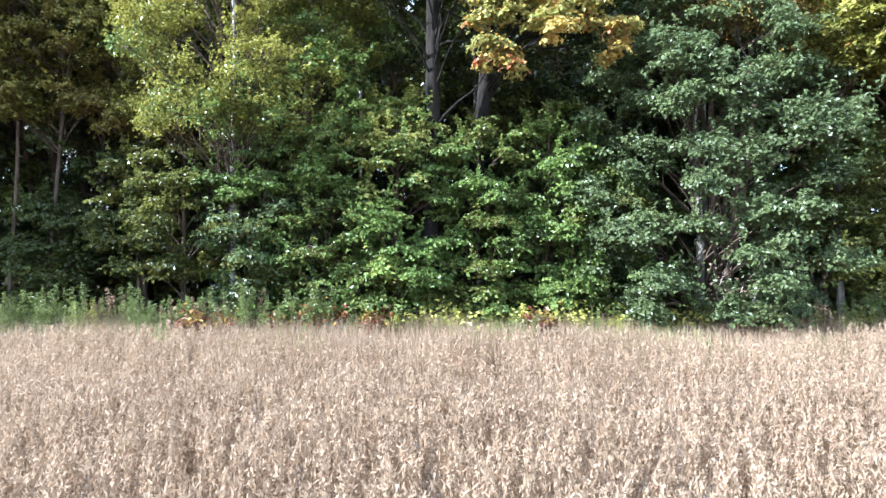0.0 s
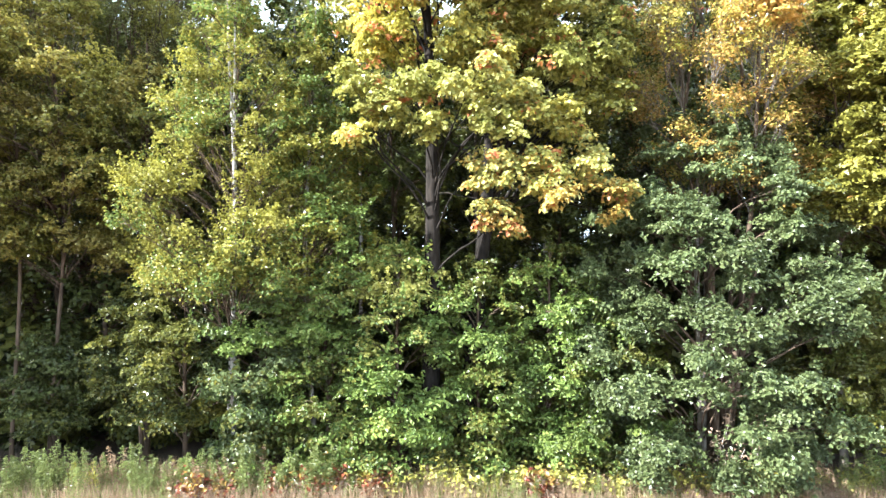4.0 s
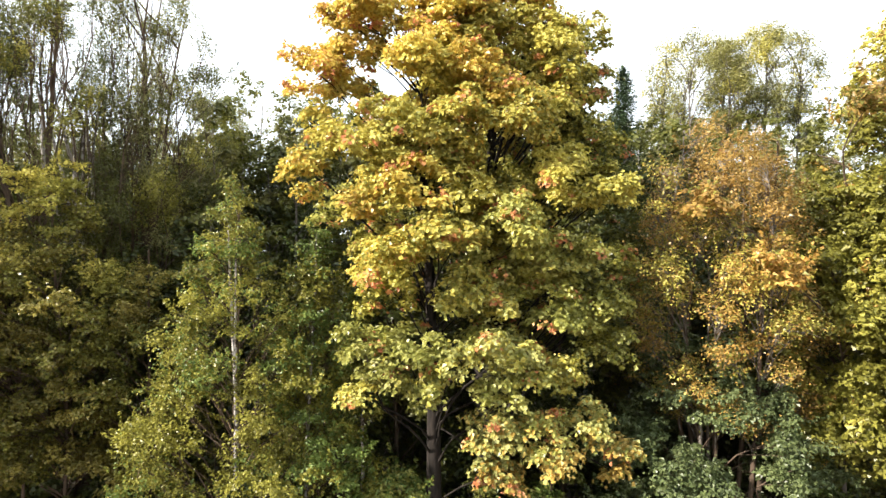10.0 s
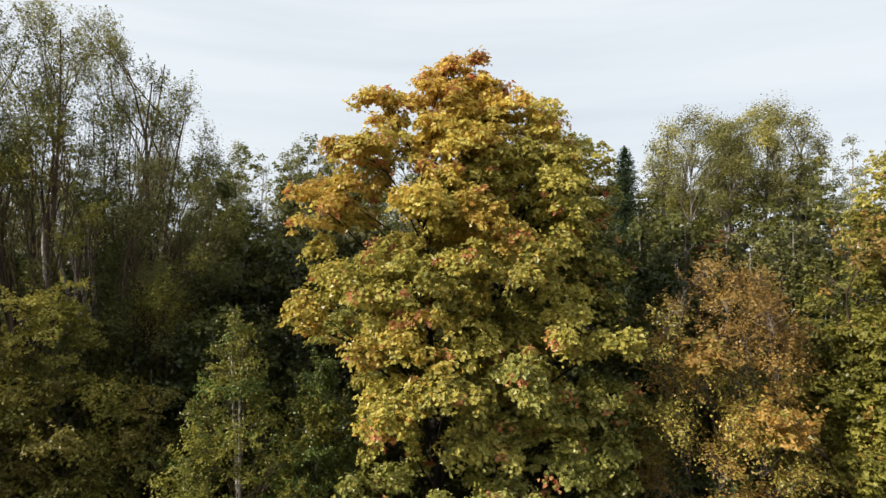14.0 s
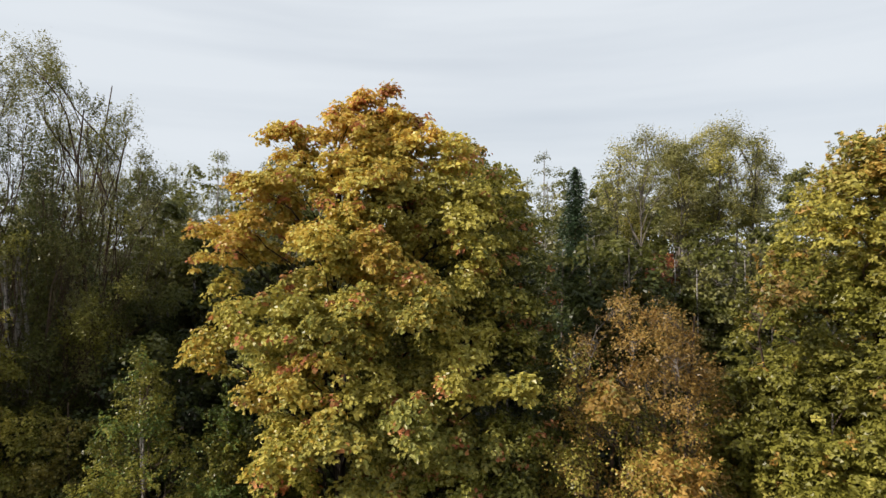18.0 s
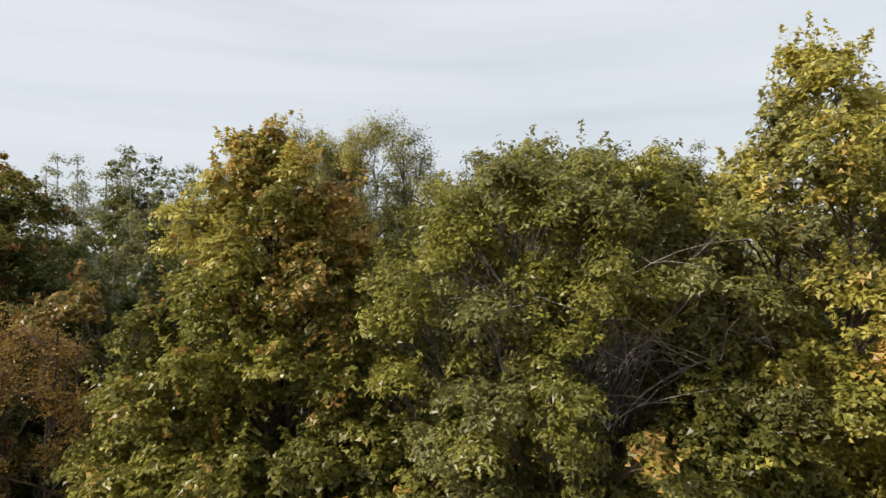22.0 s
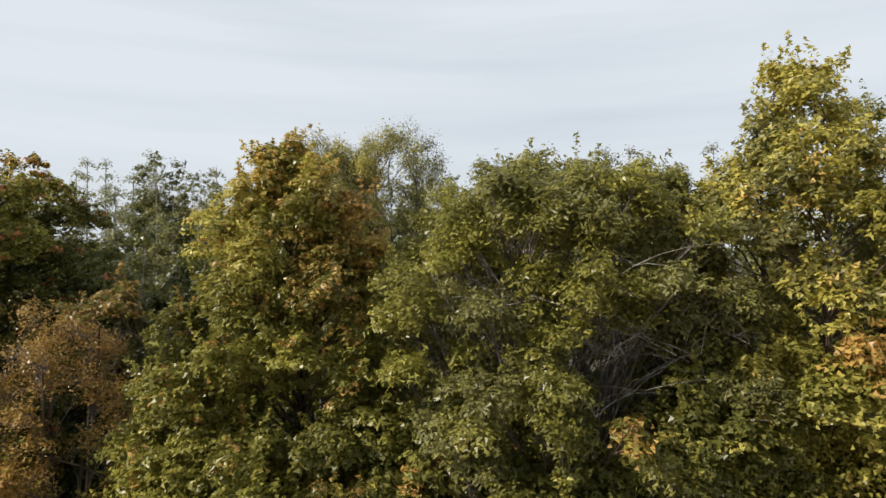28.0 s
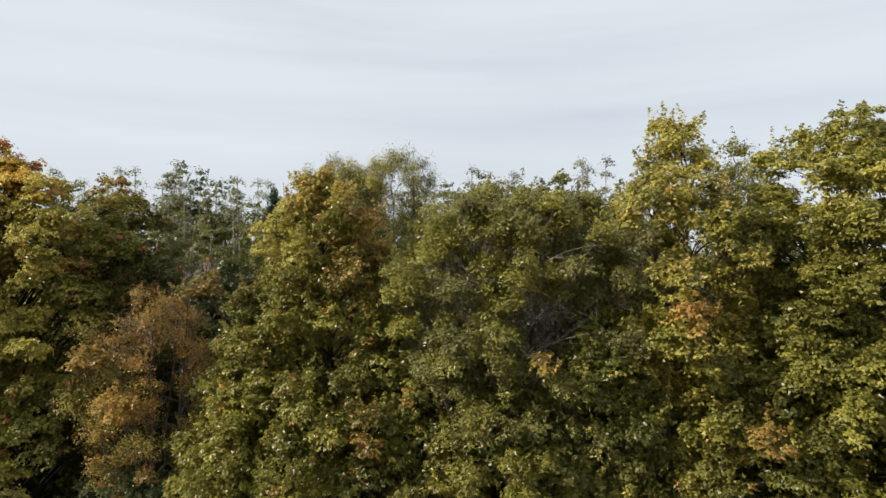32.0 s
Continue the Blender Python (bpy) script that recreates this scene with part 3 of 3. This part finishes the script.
tree("maple_tree", "green maple with yellow and orange top", "tree", (12.9, 15.4, 0),
     crown(25, 7.0, 19.3, 4.4, 0.72, "egg", "hhhjhj", "bhbo", cover=1.0) + [(-0.4, -0.8, 17.9, 0.4, "o"), (1.6, -0.6, 17.0, 0.7, "z"), (2.2, -0.4, 16.1, 0.6, "z"), (0.9, -0.9, 17.8, 0.5, "b"), (0.2, -0.3, 18.9, 0.35, "o")] + crown(35, 8.0, 18.0, 2.4, 0.9, "egg", "hj", cover=0.5),
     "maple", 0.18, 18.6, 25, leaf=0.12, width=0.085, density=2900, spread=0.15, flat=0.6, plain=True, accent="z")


def open_front(lobes):
    """Leave a hollow in the crown where the dead limbs show."""
    return [q for q in lobes if not (-0.2 < q[0] < 1.5 and q[1] < 0 and 13.2 < q[2] < 14.9)]


old_willow = tree("willow_tree", "open-crowned willow with grey-green leaves and dead limbs", "tree", (19.5, 15.4, 0),
     open_front(crown(26, 8.5, 18.5, 4.1, 0.62, "flat", "hwwjh", "hwh", cover=1.3) + crown(36, 9.0, 17.9, 3.0, 0.9, "flat", "wh", cover=0.8, back=1.0)
                + crown(46, 16.8, 18.35, 3.3, 0.55, "flat", "hwh", cover=1.0, back=0.7) + crown(47, 17.0, 18.6, 1.7, 0.55, "flat", "hwh", cover=0.9, back=0.8)), "grey", 0.16, 17.5, 26, leaf=0.12, width=0.055, shoots=0.10,
     density=3000, spread=0.17, flat=0.9, plain=True, stems=4, splay=0.1, twigs=10, limb_bark="grey", limb_r=0.55, rise=1.3)
rng = np.random.default_rng(77)
for i in range(17):
    start = np.array([rng.uniform(-0.8, 1.8), rng.uniform(-1.8, -0.6), rng.uniform(13.2, 14.8)])
    end = start + np.array([rng.uniform(-1.8, 2.0), rng.uniform(-2.0, -0.7), rng.uniform(-0.3, 2.2)])
    way = bend(rng, start, end, 0.25, 0.06, 9)
    wood = [tube_arrays(way, np.linspace(0.014 + 0.02 * rng.uniform() ** 2, 0.006, 9), 5)]
    for q in range(12):
        j = rng.integers(3, 9)
        wood.append(tube_arrays(bend(rng, way[j], way[j] + rng.normal(size=3) * np.array([0.6, 0.4, 0.35]) + np.array([0, -0.2, 0.1]), 0.08, 0.08, 5), np.linspace(0.009, 0.003, 5), 3))
    part("dead_branch", raw_mesh("dead_branch", *joined(wood), BARK["dead"], True), old_willow, "bare pale dead branch")
tree("poplar_tree", "tall poplar with pale yellow-green wind-blown leaves", "tree", (24.4, 14.8, 0),
     crown(27, 7.0, 20.5, 2.9, 0.6, "spire", "bwhbh", "wbb", cover=1.1) + crown(38, 8, 18.5, 1.7, 0.8, "egg", "h", cover=0.5), "grey", 0.14, 20.0, 27, leaf=0.12, width=0.085, density=2600, spread=0.16, flat=0.9, plain=True, stems=2, splay=0.05, shoots=0.22, accent="o")
tree("poplar_tree", "broad green poplar with yellowing leaves", "tree", (30.0, 15.2, 0),
     crown(28, 7.0, 20.7, 4.1, 0.75, "round", "hhhjh", "hhb", cover=1.5) + crown(39, 8, 20, 2.2, 1.0, "round", "h", cover=0.5), "grey", 0.18, 19.4, 28, leaf=0.12, width=0.085, density=2500, spread=0.17, flat=0.6, plain=True, shoots=0.10, accent="b")
tree("ash_tree", "slim olive ash between two poplars", "tree", (27.4, 17.2, 0),
     crown(34, 8.0, 20.4, 2.7, 0.75, "egg", "whwh"), "grey", 0.12, 19.4, 34, leaf=0.10, width=0.065, density=2200, spread=0.2, flat=0.8, plain=True)
# inner crown with k: shade within the willow put into its leaf colour
grey_willow = tree("willow_tree", "tall grey willow with many thin upright branches", "tree", (-13.4, 20.5, 0),
     [q for q in crown(29, 9.0, 23.4, 5.2, 0.62, "round", "wdhd", "wdh", cover=0.85) + crown(43, 8.0, 19.5, 4.2, 0.9, "round", "dkd", cover=0.7)
      if not (-0.6 < q[0] < 2.4 and q[1] < 0.6 and 11.6 < q[2] < 15.8)],
     "brown", 0.10, 22.8, 29, leaf=0.075, width=0.045, density=2900, plain=True, spread=0.24, flat=1.7, stems=9, splay=0.17, twigs=9, limb_bark="grey", rise=2.4, squash=1.5, whole=4, shoots=0.35)
rng = np.random.default_rng(78)
for i in range(7):
    foot = np.array([rng.uniform(0.3, 1.5), rng.uniform(-1.6, -0.6), 9.0])
    tip = foot + np.array([(i - 2.4) * 0.34, rng.uniform(-1.2, -0.2), rng.uniform(6.4, 8.6)])
    part("pale_stem", raw_mesh("pale_stem", *tube_arrays(bend(rng, foot, tip, 0, 0.05, 9), np.linspace(0.10, 0.04, 9), 7), BARK["pale"], True), grey_willow, "pale bare leaning stem")
tree("aspen_tree", "olive-gold young aspen with thin stem", "tree", (-10.7, 15.9, 0),
     crown(30, 6.0, 14.3, 2.3, 0.6, "column", "cjch", "hcb"), "brown", 0.045, 13.2, 30, leaf=0.09, width=0.08, density=1700, spread=0.16, flat=0.7)
tree("aspen_tree", "olive-gold young aspen with thin stem", "tree", (-8.3, 16.4, 0),
     crown(31, 5.6, 11.6, 1.8, 0.6, "column", "cjd", "hc"), "brown", 0.07, 11.8, 31, leaf=0.09, width=0.08, density=1700, spread=0.16, flat=0.7)

tree("aspen_tree", "slim shaded aspen with bare lower trunk", "tree", (-11.6, 15.7, 0),
     crown(32, 6.0, 12.6, 1.5, 0.6, "column", "cjd", "hc"), "brown", 0.04, 12.0, 32, leaf=0.09, width=0.08, density=1500, spread=0.16, flat=0.7, limb_from=0.5)

# ---- understory at the edge ----
# kinds with k: shade under the left trees put into the leaf colour
SAPLINGS = [  # x, y, top, radius, low, kinds
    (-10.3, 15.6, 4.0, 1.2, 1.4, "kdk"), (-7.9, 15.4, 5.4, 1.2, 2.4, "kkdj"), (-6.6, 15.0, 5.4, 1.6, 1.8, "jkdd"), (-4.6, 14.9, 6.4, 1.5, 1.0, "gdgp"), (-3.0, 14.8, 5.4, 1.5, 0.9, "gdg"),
    (-1.1, 14.7, 6.4, 1.6, 1.0, "gggy"), (0.9, 14.9, 6.0, 1.5, 0.6, "gdg"), (2.7, 15.0, 6.4, 1.5, 0.6, "gdg"), (4.2, 14.9, 5.0, 1.3, 0.4, "ggd"),
    (10.0, 15.3, 6.5, 1.7, 2.0, "gdd"), (11.2, 14.8, 3.6, 1.3, 1.4, "ghd")]
for i, (x, y, top, rad, low, kinds) in enumerate(SAPLINGS):
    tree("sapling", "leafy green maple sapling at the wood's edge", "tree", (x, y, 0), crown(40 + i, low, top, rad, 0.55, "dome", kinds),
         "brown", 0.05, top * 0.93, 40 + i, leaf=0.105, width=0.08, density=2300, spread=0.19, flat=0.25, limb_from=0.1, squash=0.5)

MIDDLES = [  # x, y, top, radius, kinds
    (10.1, 14.9, 13.6, 1.9, "hjhj"), (11.0, 13.8, 13.2, 1.9, "hjhj"), (15.2, 13.4, 13.4, 2.1, "djhj"), (17.3, 13.4, 14.0, 2.0, "jdbj"),
    (19.8, 12.8, 12.9, 2.0, "jwdj"), (22.0, 13.2, 14.4, 1.9, "djjd"), (25.2, 12.8, 12.4, 2.0, "jdhj"), (28.0, 13.4, 15.2, 2.2, "jdh"),
    (31.5, 13.0, 13.0, 2.2, "jdh")]
TURNED = [  # boughs that have turned colour
    (24.15, 11.60, 14.38, 0.61, "z"),
    (23.49, 11.40, 13.91, 0.48, "h"),
    (20.14, 11.20, 13.28, 0.32, "r"),
    (15.39, 11.30, 10.97, 0.46, "z"),
    (14.31, 11.40, 11.02, 0.52, "b"),
    (25.87, 11.20, 11.43, 0.64, "z"),
    (20.14, 10.90, 13.07, 0.26, "z"),
    (7.08, 12.80, 11.08, 0.75, "z"),
    (9.57, 13.40, 14.95, 0.70, "r"),
    (5.77, 13.20, 12.61, 0.68, "r"),
]
for i, (x, y, top, rad, kinds) in enumerate(MIDDLES):
    own = [(a - x, b - y, c, r, k) for a, b, c, r, k in TURNED if min(MIDDLES, key=lambda q: abs(q[0] - a))[0] == x]
    tree("young_tree", "dense green young tree with some turning leaves", "tree", (x, y, 0), crown(60 + i, 7.0, top, rad, 0.65, "dome", kinds, cover=0.9) + own,
         "grey", 0.08, top * 0.94, 60 + i, leaf=0.12, width=0.08, density=2900, spread=0.15, flat=0.55, plain=True, accent="b" if i % 3 else "z")

# ---- deeper in the wood ----
tree("sumac_shrub", "small tree with dark red leaves in the wood behind", "tree", (10.7, 24.2, 0), crown(83, 14.7, 16.0, 0.85, 0.35, "dome", "xxr"),
     "brown", 0.06, 15.8, 83, shoots=0, leaf=0.12, width=0.09, density=1500, spread=0.15, plain=True)
far_round = tree("far_ash_tree", "round-topped ash with bare lower limbs in the wood behind", "tree", (13.6, 25.6, 0),
                 crown(81, 17.0, 21.4, 2.2, 0.5, "dome", "wbww", cover=0.95, back=0.9), "grey", 0.11, 20.4, 81, leaf=0.085, width=0.055, density=2600, spread=0.24, flat=1.6, plain=True, stems=5, splay=0.07, limb_bark="grey", shoots=0.03)
copy_thing(far_round, pose(10.7, 25.3, -0.4, 0, 0, 130))


def spruce(name, base, height, radius, seed):
    rng = np.random.default_rng(seed)
    root = tagged(new(name), "dark narrow spruce standing behind the leafy trees", "tree")
    root.location = base
    part("trunk", raw_mesh("trunk", *tube_arrays(bend(rng, (0, 0, -0.1), (0, 0, height), 0, 0.002, 8), np.linspace(0.16, 0.01, 8), 8), BARK["brown"], True), root)
    z, k = height * 0.12, 0
    while z < height - 0.1:
        s = 1 - z / height
        R = radius * s ** 0.62 * rng.uniform(0.75, 1.15) + 0.10
        vs = []
        for b in range(6):
            a = b * 0.9 + k * 0.5 + rng.uniform(-0.2, 0.2)
            n = int(60 * R + 16)
            t = rng.uniform(0.05, 1, (n, 1))
            d = np.array([[math.cos(a), math.sin(a), 0]])
            side = np.array([[-math.sin(a), math.cos(a), 0]])
            at = d * R * t + side * rng.normal(0, 0.18, (n, 1)) * R * (1.1 - t) + np.array([[0, 0, 1]]) * (z - 0.35 * R * t + 0.15 * R * t ** 2 + rng.normal(0, 0.10, (n, 1)))
            vs.append(leaf_arrays(rng, at, np.array([[0, 0, 1.0]]) + rng.normal(size=(n, 3)) * 0.5, 0.16, 0.06, 0.1, d + rng.normal(size=(n, 3)) * 0.4, plain=True))
        part("bough", raw_mesh("bough", *joined(vs), LEAF["n"]), root)["kind"] = "stuff"
        z += 0.16 + 0.16 * s
        k += 1
    return root


first_spruce = spruce("spruce_tree", (7.4, 24.8, 0), 19.5, 2.4, 7)
copy_thing(first_spruce, pose(5.6, 31, -0.6, 0, 0, 70))

BACK = []
BACK_LABELS = ["slim grey-green aspen in the wood behind the edge", "spreading green tree with the wood's shade put into its leaves", "low bushy tree with the wood's shade put into its leaves",
               "pointed grey-green tree far back in the wood", "tall airy aspen with pale trunk behind the edge", "narrow poplar at the back of the wood with haze-pale leaves"]
# entries 1 and 2 carry the deep wood's shade in their leaf colours
for j, (kinds, shape, rad, low, top, bark, dens, leaf) in enumerate([
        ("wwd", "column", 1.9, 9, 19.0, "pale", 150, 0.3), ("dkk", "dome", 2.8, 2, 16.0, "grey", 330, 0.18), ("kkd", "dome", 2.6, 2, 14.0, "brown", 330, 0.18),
        ("wwd", "cone", 2.1, 9, 20.0, "pale", 160, 0.28), ("dwd", "egg", 2.0, 13, 19.6, "pale", 420, 0.17), ("uuw", "poplar", 1.3, 9, 20.0, "pale", 320, 0.18)]):
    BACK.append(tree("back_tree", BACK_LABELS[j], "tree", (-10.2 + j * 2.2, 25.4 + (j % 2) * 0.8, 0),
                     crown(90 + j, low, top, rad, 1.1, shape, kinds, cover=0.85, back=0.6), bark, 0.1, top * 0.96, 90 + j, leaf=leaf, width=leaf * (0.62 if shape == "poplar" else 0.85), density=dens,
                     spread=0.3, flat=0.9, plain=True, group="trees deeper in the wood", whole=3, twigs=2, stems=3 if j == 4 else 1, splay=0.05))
place = random.Random(3)
ROWS_BACK = [(34, 3.4, 0.95, (1, 2)), (18.6, 3.2, 0.84, (1, 2, 2)), (22.5, 3.2, 0.96, (1, 2, 1)), (27.5, 3.4, 0.93, (4, 3, 4)), (41, 3.6, 1.0, (0, 3, 3)), (48, 2.3, 1.18, (5, 5, 4)), (53, 3.2, 1.24, (5, 5, 0))]
for y, step, tall, kinds in ROWS_BACK:
    x = -8 - y * 0.7
    while x < 28 + y * 0.3:
        ob = copy_thing(BACK[place.choice(kinds)], pose(x + place.uniform(-1, 1), y + place.uniform(-1.2, 1.2), 0, 0, 0, place.uniform(0, 360)))
        ob.scale = [(tall + (0.14 if x > 15 and y < 25 else 0)) * place.uniform(0.92, 1.07)] * 3
        x += step * place.uniform(0.8, 1.2)
for x, y, tall in ((-9.2, 26.5, 1.02), (-7.4, 28, 1.0), (-5.6, 27, 0.98), (-11.5, 28.5, 1.0), (-4.2, 29, 0.97), (-12, 49, 1.28), (-10.5, 50, 1.25), (-7, 49.5, 1.2), (2, 47, 1.14), (5, 48, 1.18), (-14, 24.5, 0.9), (-10.8, 23.8, 0.85), (8.6, 24.4, 0.9), (12.2, 23.0, 0.88), (10.4, 25.3, 0.9), (14.8, 24.2, 0.92), (9.6, 22.8, 0.82), (11.6, 24.0, 0.9)):
    ob = copy_thing(BACK[4], pose(x, y, 0, 0, 0, place.uniform(0, 360)))
    ob.scale = [tall] * 3
for x, y, tall in ((3.2, 31.5, 0.98), (5.4, 30, 1.0), (8.2, 31, 0.97), (10.8, 30.4, 0.98), (13.4, 31.5, 1.0), (1.0, 30.5, 0.97)):
    ob = copy_thing(BACK[0], pose(x, y, 0, 0, 0, place.uniform(0, 360)))
    ob.scale = [tall] * 3
# darkened trees added to stand in for deep shade beside the maple
for x, y, tall in ((6.6, 23.2, 1.04), (8.8, 22.0, 1.05)):
    ob = copy_thing(BACK[1], pose(x, y, 0, 0, 0, place.uniform(0, 360)))
    ob.scale = [tall] * 3


# shrubs closing the dark floor, its shade put into their leaf colours
shade_shrub = tree("shrub", "leafy shrub with shade-darkened leaves on the forest floor", "shrub", (-9.5, 18.0, 0), crown(95, 0.4, 3.6, 1.7, 0.8, "dome", "dkd", cover=1.0, back=0.8),
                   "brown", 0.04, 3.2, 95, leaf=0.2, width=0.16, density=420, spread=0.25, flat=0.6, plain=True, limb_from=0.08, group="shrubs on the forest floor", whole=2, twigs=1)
for i in range(16):
    ob = copy_thing(shade_shrub, pose(-13 + i * 1.6 + place.uniform(-0.4, 0.4), 17.6 + (i % 3) * 1.1, 0, 0, 0, place.uniform(0, 360)))
    ob.scale = [place.uniform(0.8, 1.3)] * 3

# edge trees past both view ends; the left ones, unseen, added to cast shade
for x, y, k, tall in ((-15.6, 15.0, 1, 1.3), (-18.4, 13.6, 1, 1.3), (-21.5, 16, 1, 1.2), (-24.5, 15, 1, 1.2),
                      (28.8, 19.6, 1, 1.1), (33.0, 19.0, 1, 1.15), (35.5, 14.5, 1, 1.2), (38.5, 15.5, 0, 1.05), (41, 14, 1, 1.15)):
    ob = copy_thing(BACK[k], pose(x, y, 0, 0, 0, place.uniform(0, 360)))
    ob.scale = [tall] * 3


# ---- weeds along the edge ----
def weed(seed, height, kind, leaf):
    rng = np.random.default_rng(seed)
    root = tagged(new("weed_clump"), "green goldenrod weeds at the field's edge", "weed", "weeds along the field edge")
    for s in range(5):
        foot = np.array([rng.normal(0, 0.22), rng.normal(0, 0.15), 0])
        h = height * rng.uniform(0.45, 1.1)
        tip = foot + np.array([rng.normal(0, 0.12), rng.normal(0, 0.1), h])
        n = 110
        t = rng.uniform(0.12, 1, (n, 1))
        a = rng.uniform(0, 6.28, n)
        out = np.stack([np.cos(a), np.sin(a), rng.uniform(-0.1, 0.7, n)], 1)
        at = foot + (tip - foot) * t + out * leaf * 1.1 * (1.25 - t)
        leaves = leaf_arrays(rng, at, np.array([[0, 0, 1.0]]) + rng.normal(size=(n, 3)) * 0.4, leaf, 0.027, 0.1, out)
        stem = part("stem", raw_mesh("stem", *tube_arrays(np.linspace(foot, tip, 4), [0.006, 0.005, 0.004, 0.002], 4), LEAF[kind]), root)
        part("foliage", raw_mesh("foliage", *leaves, LEAF[kind]), root)["kind"] = "stuff"
    return root


def grass_strip():
    """Dry and green grass between the crop and the trees."""
    for kind, label, x0, x1, n, h in (("s", "dry pale grass strip at the field's edge", -14, 32, 34000, 0.64), ("q", "reddish dry weeds in the grass strip", -13, 16, 15000, 0.58),
                                      ("e", "green grass tufts in the strip", -14, 32, 15000, 0.6)):
        rng = np.random.default_rng(ord(kind))
        x = rng.uniform(x0, x1, n * 2)
        y = rng.uniform(11.0, 14.7, n * 2)
        wave = np.sin(x * 1.7 + ord(kind)) + np.sin(x * 0.6 + y * 1.4 + 2 * ord(kind))
        keep = wave > {"s": -0.9, "q": -0.5, "e": 0.2}[kind]
        x, y = x[keep][:n], y[keep][:n]
        m = len(x)
        hh = h * rng.uniform(0.75, 1.1, m)
        c = np.stack([x, y, hh * 0.5], 1)
        along = np.stack([rng.normal(0, 0.22, m), rng.normal(0, 0.22, m), np.ones(m)], 1)
        v, f = leaf_arrays(rng, c, np.stack([rng.normal(size=m), rng.normal(size=m), 0.1 * np.ones(m)], 1), h, 0.016, 0.05, along, plain=True)
        v[:, 2] = np.maximum(v[:, 2], -0.05) + np.repeat(0.2 * np.clip((y - 10.6) / 3.4, 0, 1), 3)
        tagged(new("grass", raw_mesh("grass", v, f, LEAF[kind])), label, "grass", kind="stuff")


grass_strip()

KINDS = [weed(1, 1.65, "e", 0.11), weed(2, 1.45, "e", 0.10), weed(3, 1.25, "f", 0.09), weed(4, 1.35, "s", 0.09)]
for i, k in enumerate(KINDS):
    k.location = (-9.5 + 0.6 * i, 13.5 + 0.1 * i, 0)
for i in range(165):
    x = -12 + 25 * i / 165
    k = KINDS[place.choice([0, 0, 1, 1, 3]) if x < -2.5 or x > 8.5 else place.choice([2, 1, 1, 3, 0])]
    ob = copy_thing(k, pose(x + place.uniform(-0.2, 0.2), 13.5 + place.uniform(-0.35, 0.4), 0.12, 0, 0, place.uniform(0, 360)))
    ob.scale = [place.uniform(0.65, 1.05) * (0.95 if x < -2.5 else 0.62 if x < 8.5 else 0.8)] * 3


def bramble(seed, label, kinds, height):
    """A low broad-leaved plant of arching canes."""
    rng = np.random.default_rng(seed)
    root = tagged(new("bramble"), label, "shrub", "low brambles along the field edge")
    for i in range(7):
        a = rng.uniform(0, 6.28)
        tip = np.array([math.cos(a) * rng.uniform(0.2, 0.6), math.sin(a) * rng.uniform(0.1, 0.35), height * rng.uniform(0.55, 1.05)])
        way = bend(rng, (0, 0, -0.05), tip, 0.18, 0.06, 6)
        part("cane", raw_mesh("cane", *tube_arrays(way, np.linspace(0.008, 0.003, 6), 4), BARK["brown"], True), root)
        at = way[rng.integers(1, 6, 40)] + rng.normal(size=(40, 3)) * np.array([[0.13, 0.10, 0.09]])
        v, f = leaf_arrays(rng, at, np.array([[0, -0.2, 1.0]]) + rng.normal(size=(40, 3)) * 0.5, 0.10, 0.08)
        part("foliage", raw_mesh("foliage", v, f, LEAF[kinds[i % len(kinds)]]), root)["kind"] = "stuff"
    return root


BRAMBLES = [bramble(1, "low yellowing bramble at the field's edge", "ffm", 0.75), bramble(2, "low green bramble at the field's edge", "gef", 0.85),
            bramble(3, "low dry red-brown bramble at the field's edge", "xqr", 0.6)]
for k, spots in enumerate((((1.3, 13.9), (1.9, 13.7), (2.6, 13.9), (-0.4, 13.8), (0.3, 13.6), (7.6, 13.6), (8.3, 13.8), (9.3, 13.6), (4.1, 13.7), (5.3, 13.6), (3.3, 13.4), (-2.0, 13.8)),
                           ((-4.4, 13.6), (-1.2, 13.7), (0.8, 13.9), (6.0, 13.7), (8.9, 13.9), (9.9, 13.7), (-6.1, 13.6), (-8.0, 13.7), (3.0, 13.9), (7.0, 13.9)),
                           ((-3.7, 13.4), (-3.1, 13.6), (-2.6, 13.5), (-4.9, 13.3), (-5.6, 13.2), (2.2, 13.4), (6.6, 13.4), (-1.6, 13.5)))):
    for i, (x, y) in enumerate(spots):
        at = pose(x, y, 0.18, 0, 0, 77 * i + 20 * k)
        if i == 0:
            BRAMBLES[k].matrix_world = at
        else:
            copy_thing(BRAMBLES[k], at).scale = [place.uniform(0.75, 1.25)] * 3


def dead_sprig():
    """A broken bough with dry red-brown leaves hanging at the foot of the oak."""
    rng = np.random.default_rng(8)
    root = tagged(new("broken_bough"), "broken bough with dry red-brown leaves", "branch")
    root.location = (6.7, 13.4, 0)
    for i in range(5):
        way = bend(rng, (0, 0.1, 0), (rng.uniform(-0.7, 0.7), rng.uniform(-0.3, 0.3), rng.uniform(1.2, 2.2)), 0.2, 0.08, 7)
        part("stick", raw_mesh("stick", *tube_arrays(way, np.linspace(0.022, 0.006, 7), 5), BARK["dead"], True), root)
        at = way[rng.integers(3, 7, 26)] + rng.normal(size=(26, 3)) * 0.10
        part("dry_leaf", raw_mesh("dry_leaf", *leaf_arrays(rng, at, rng.normal(size=(26, 3)), 0.11, 0.07), LEAF["q"]), root)["kind"] = "stuff"


dead_sprig()
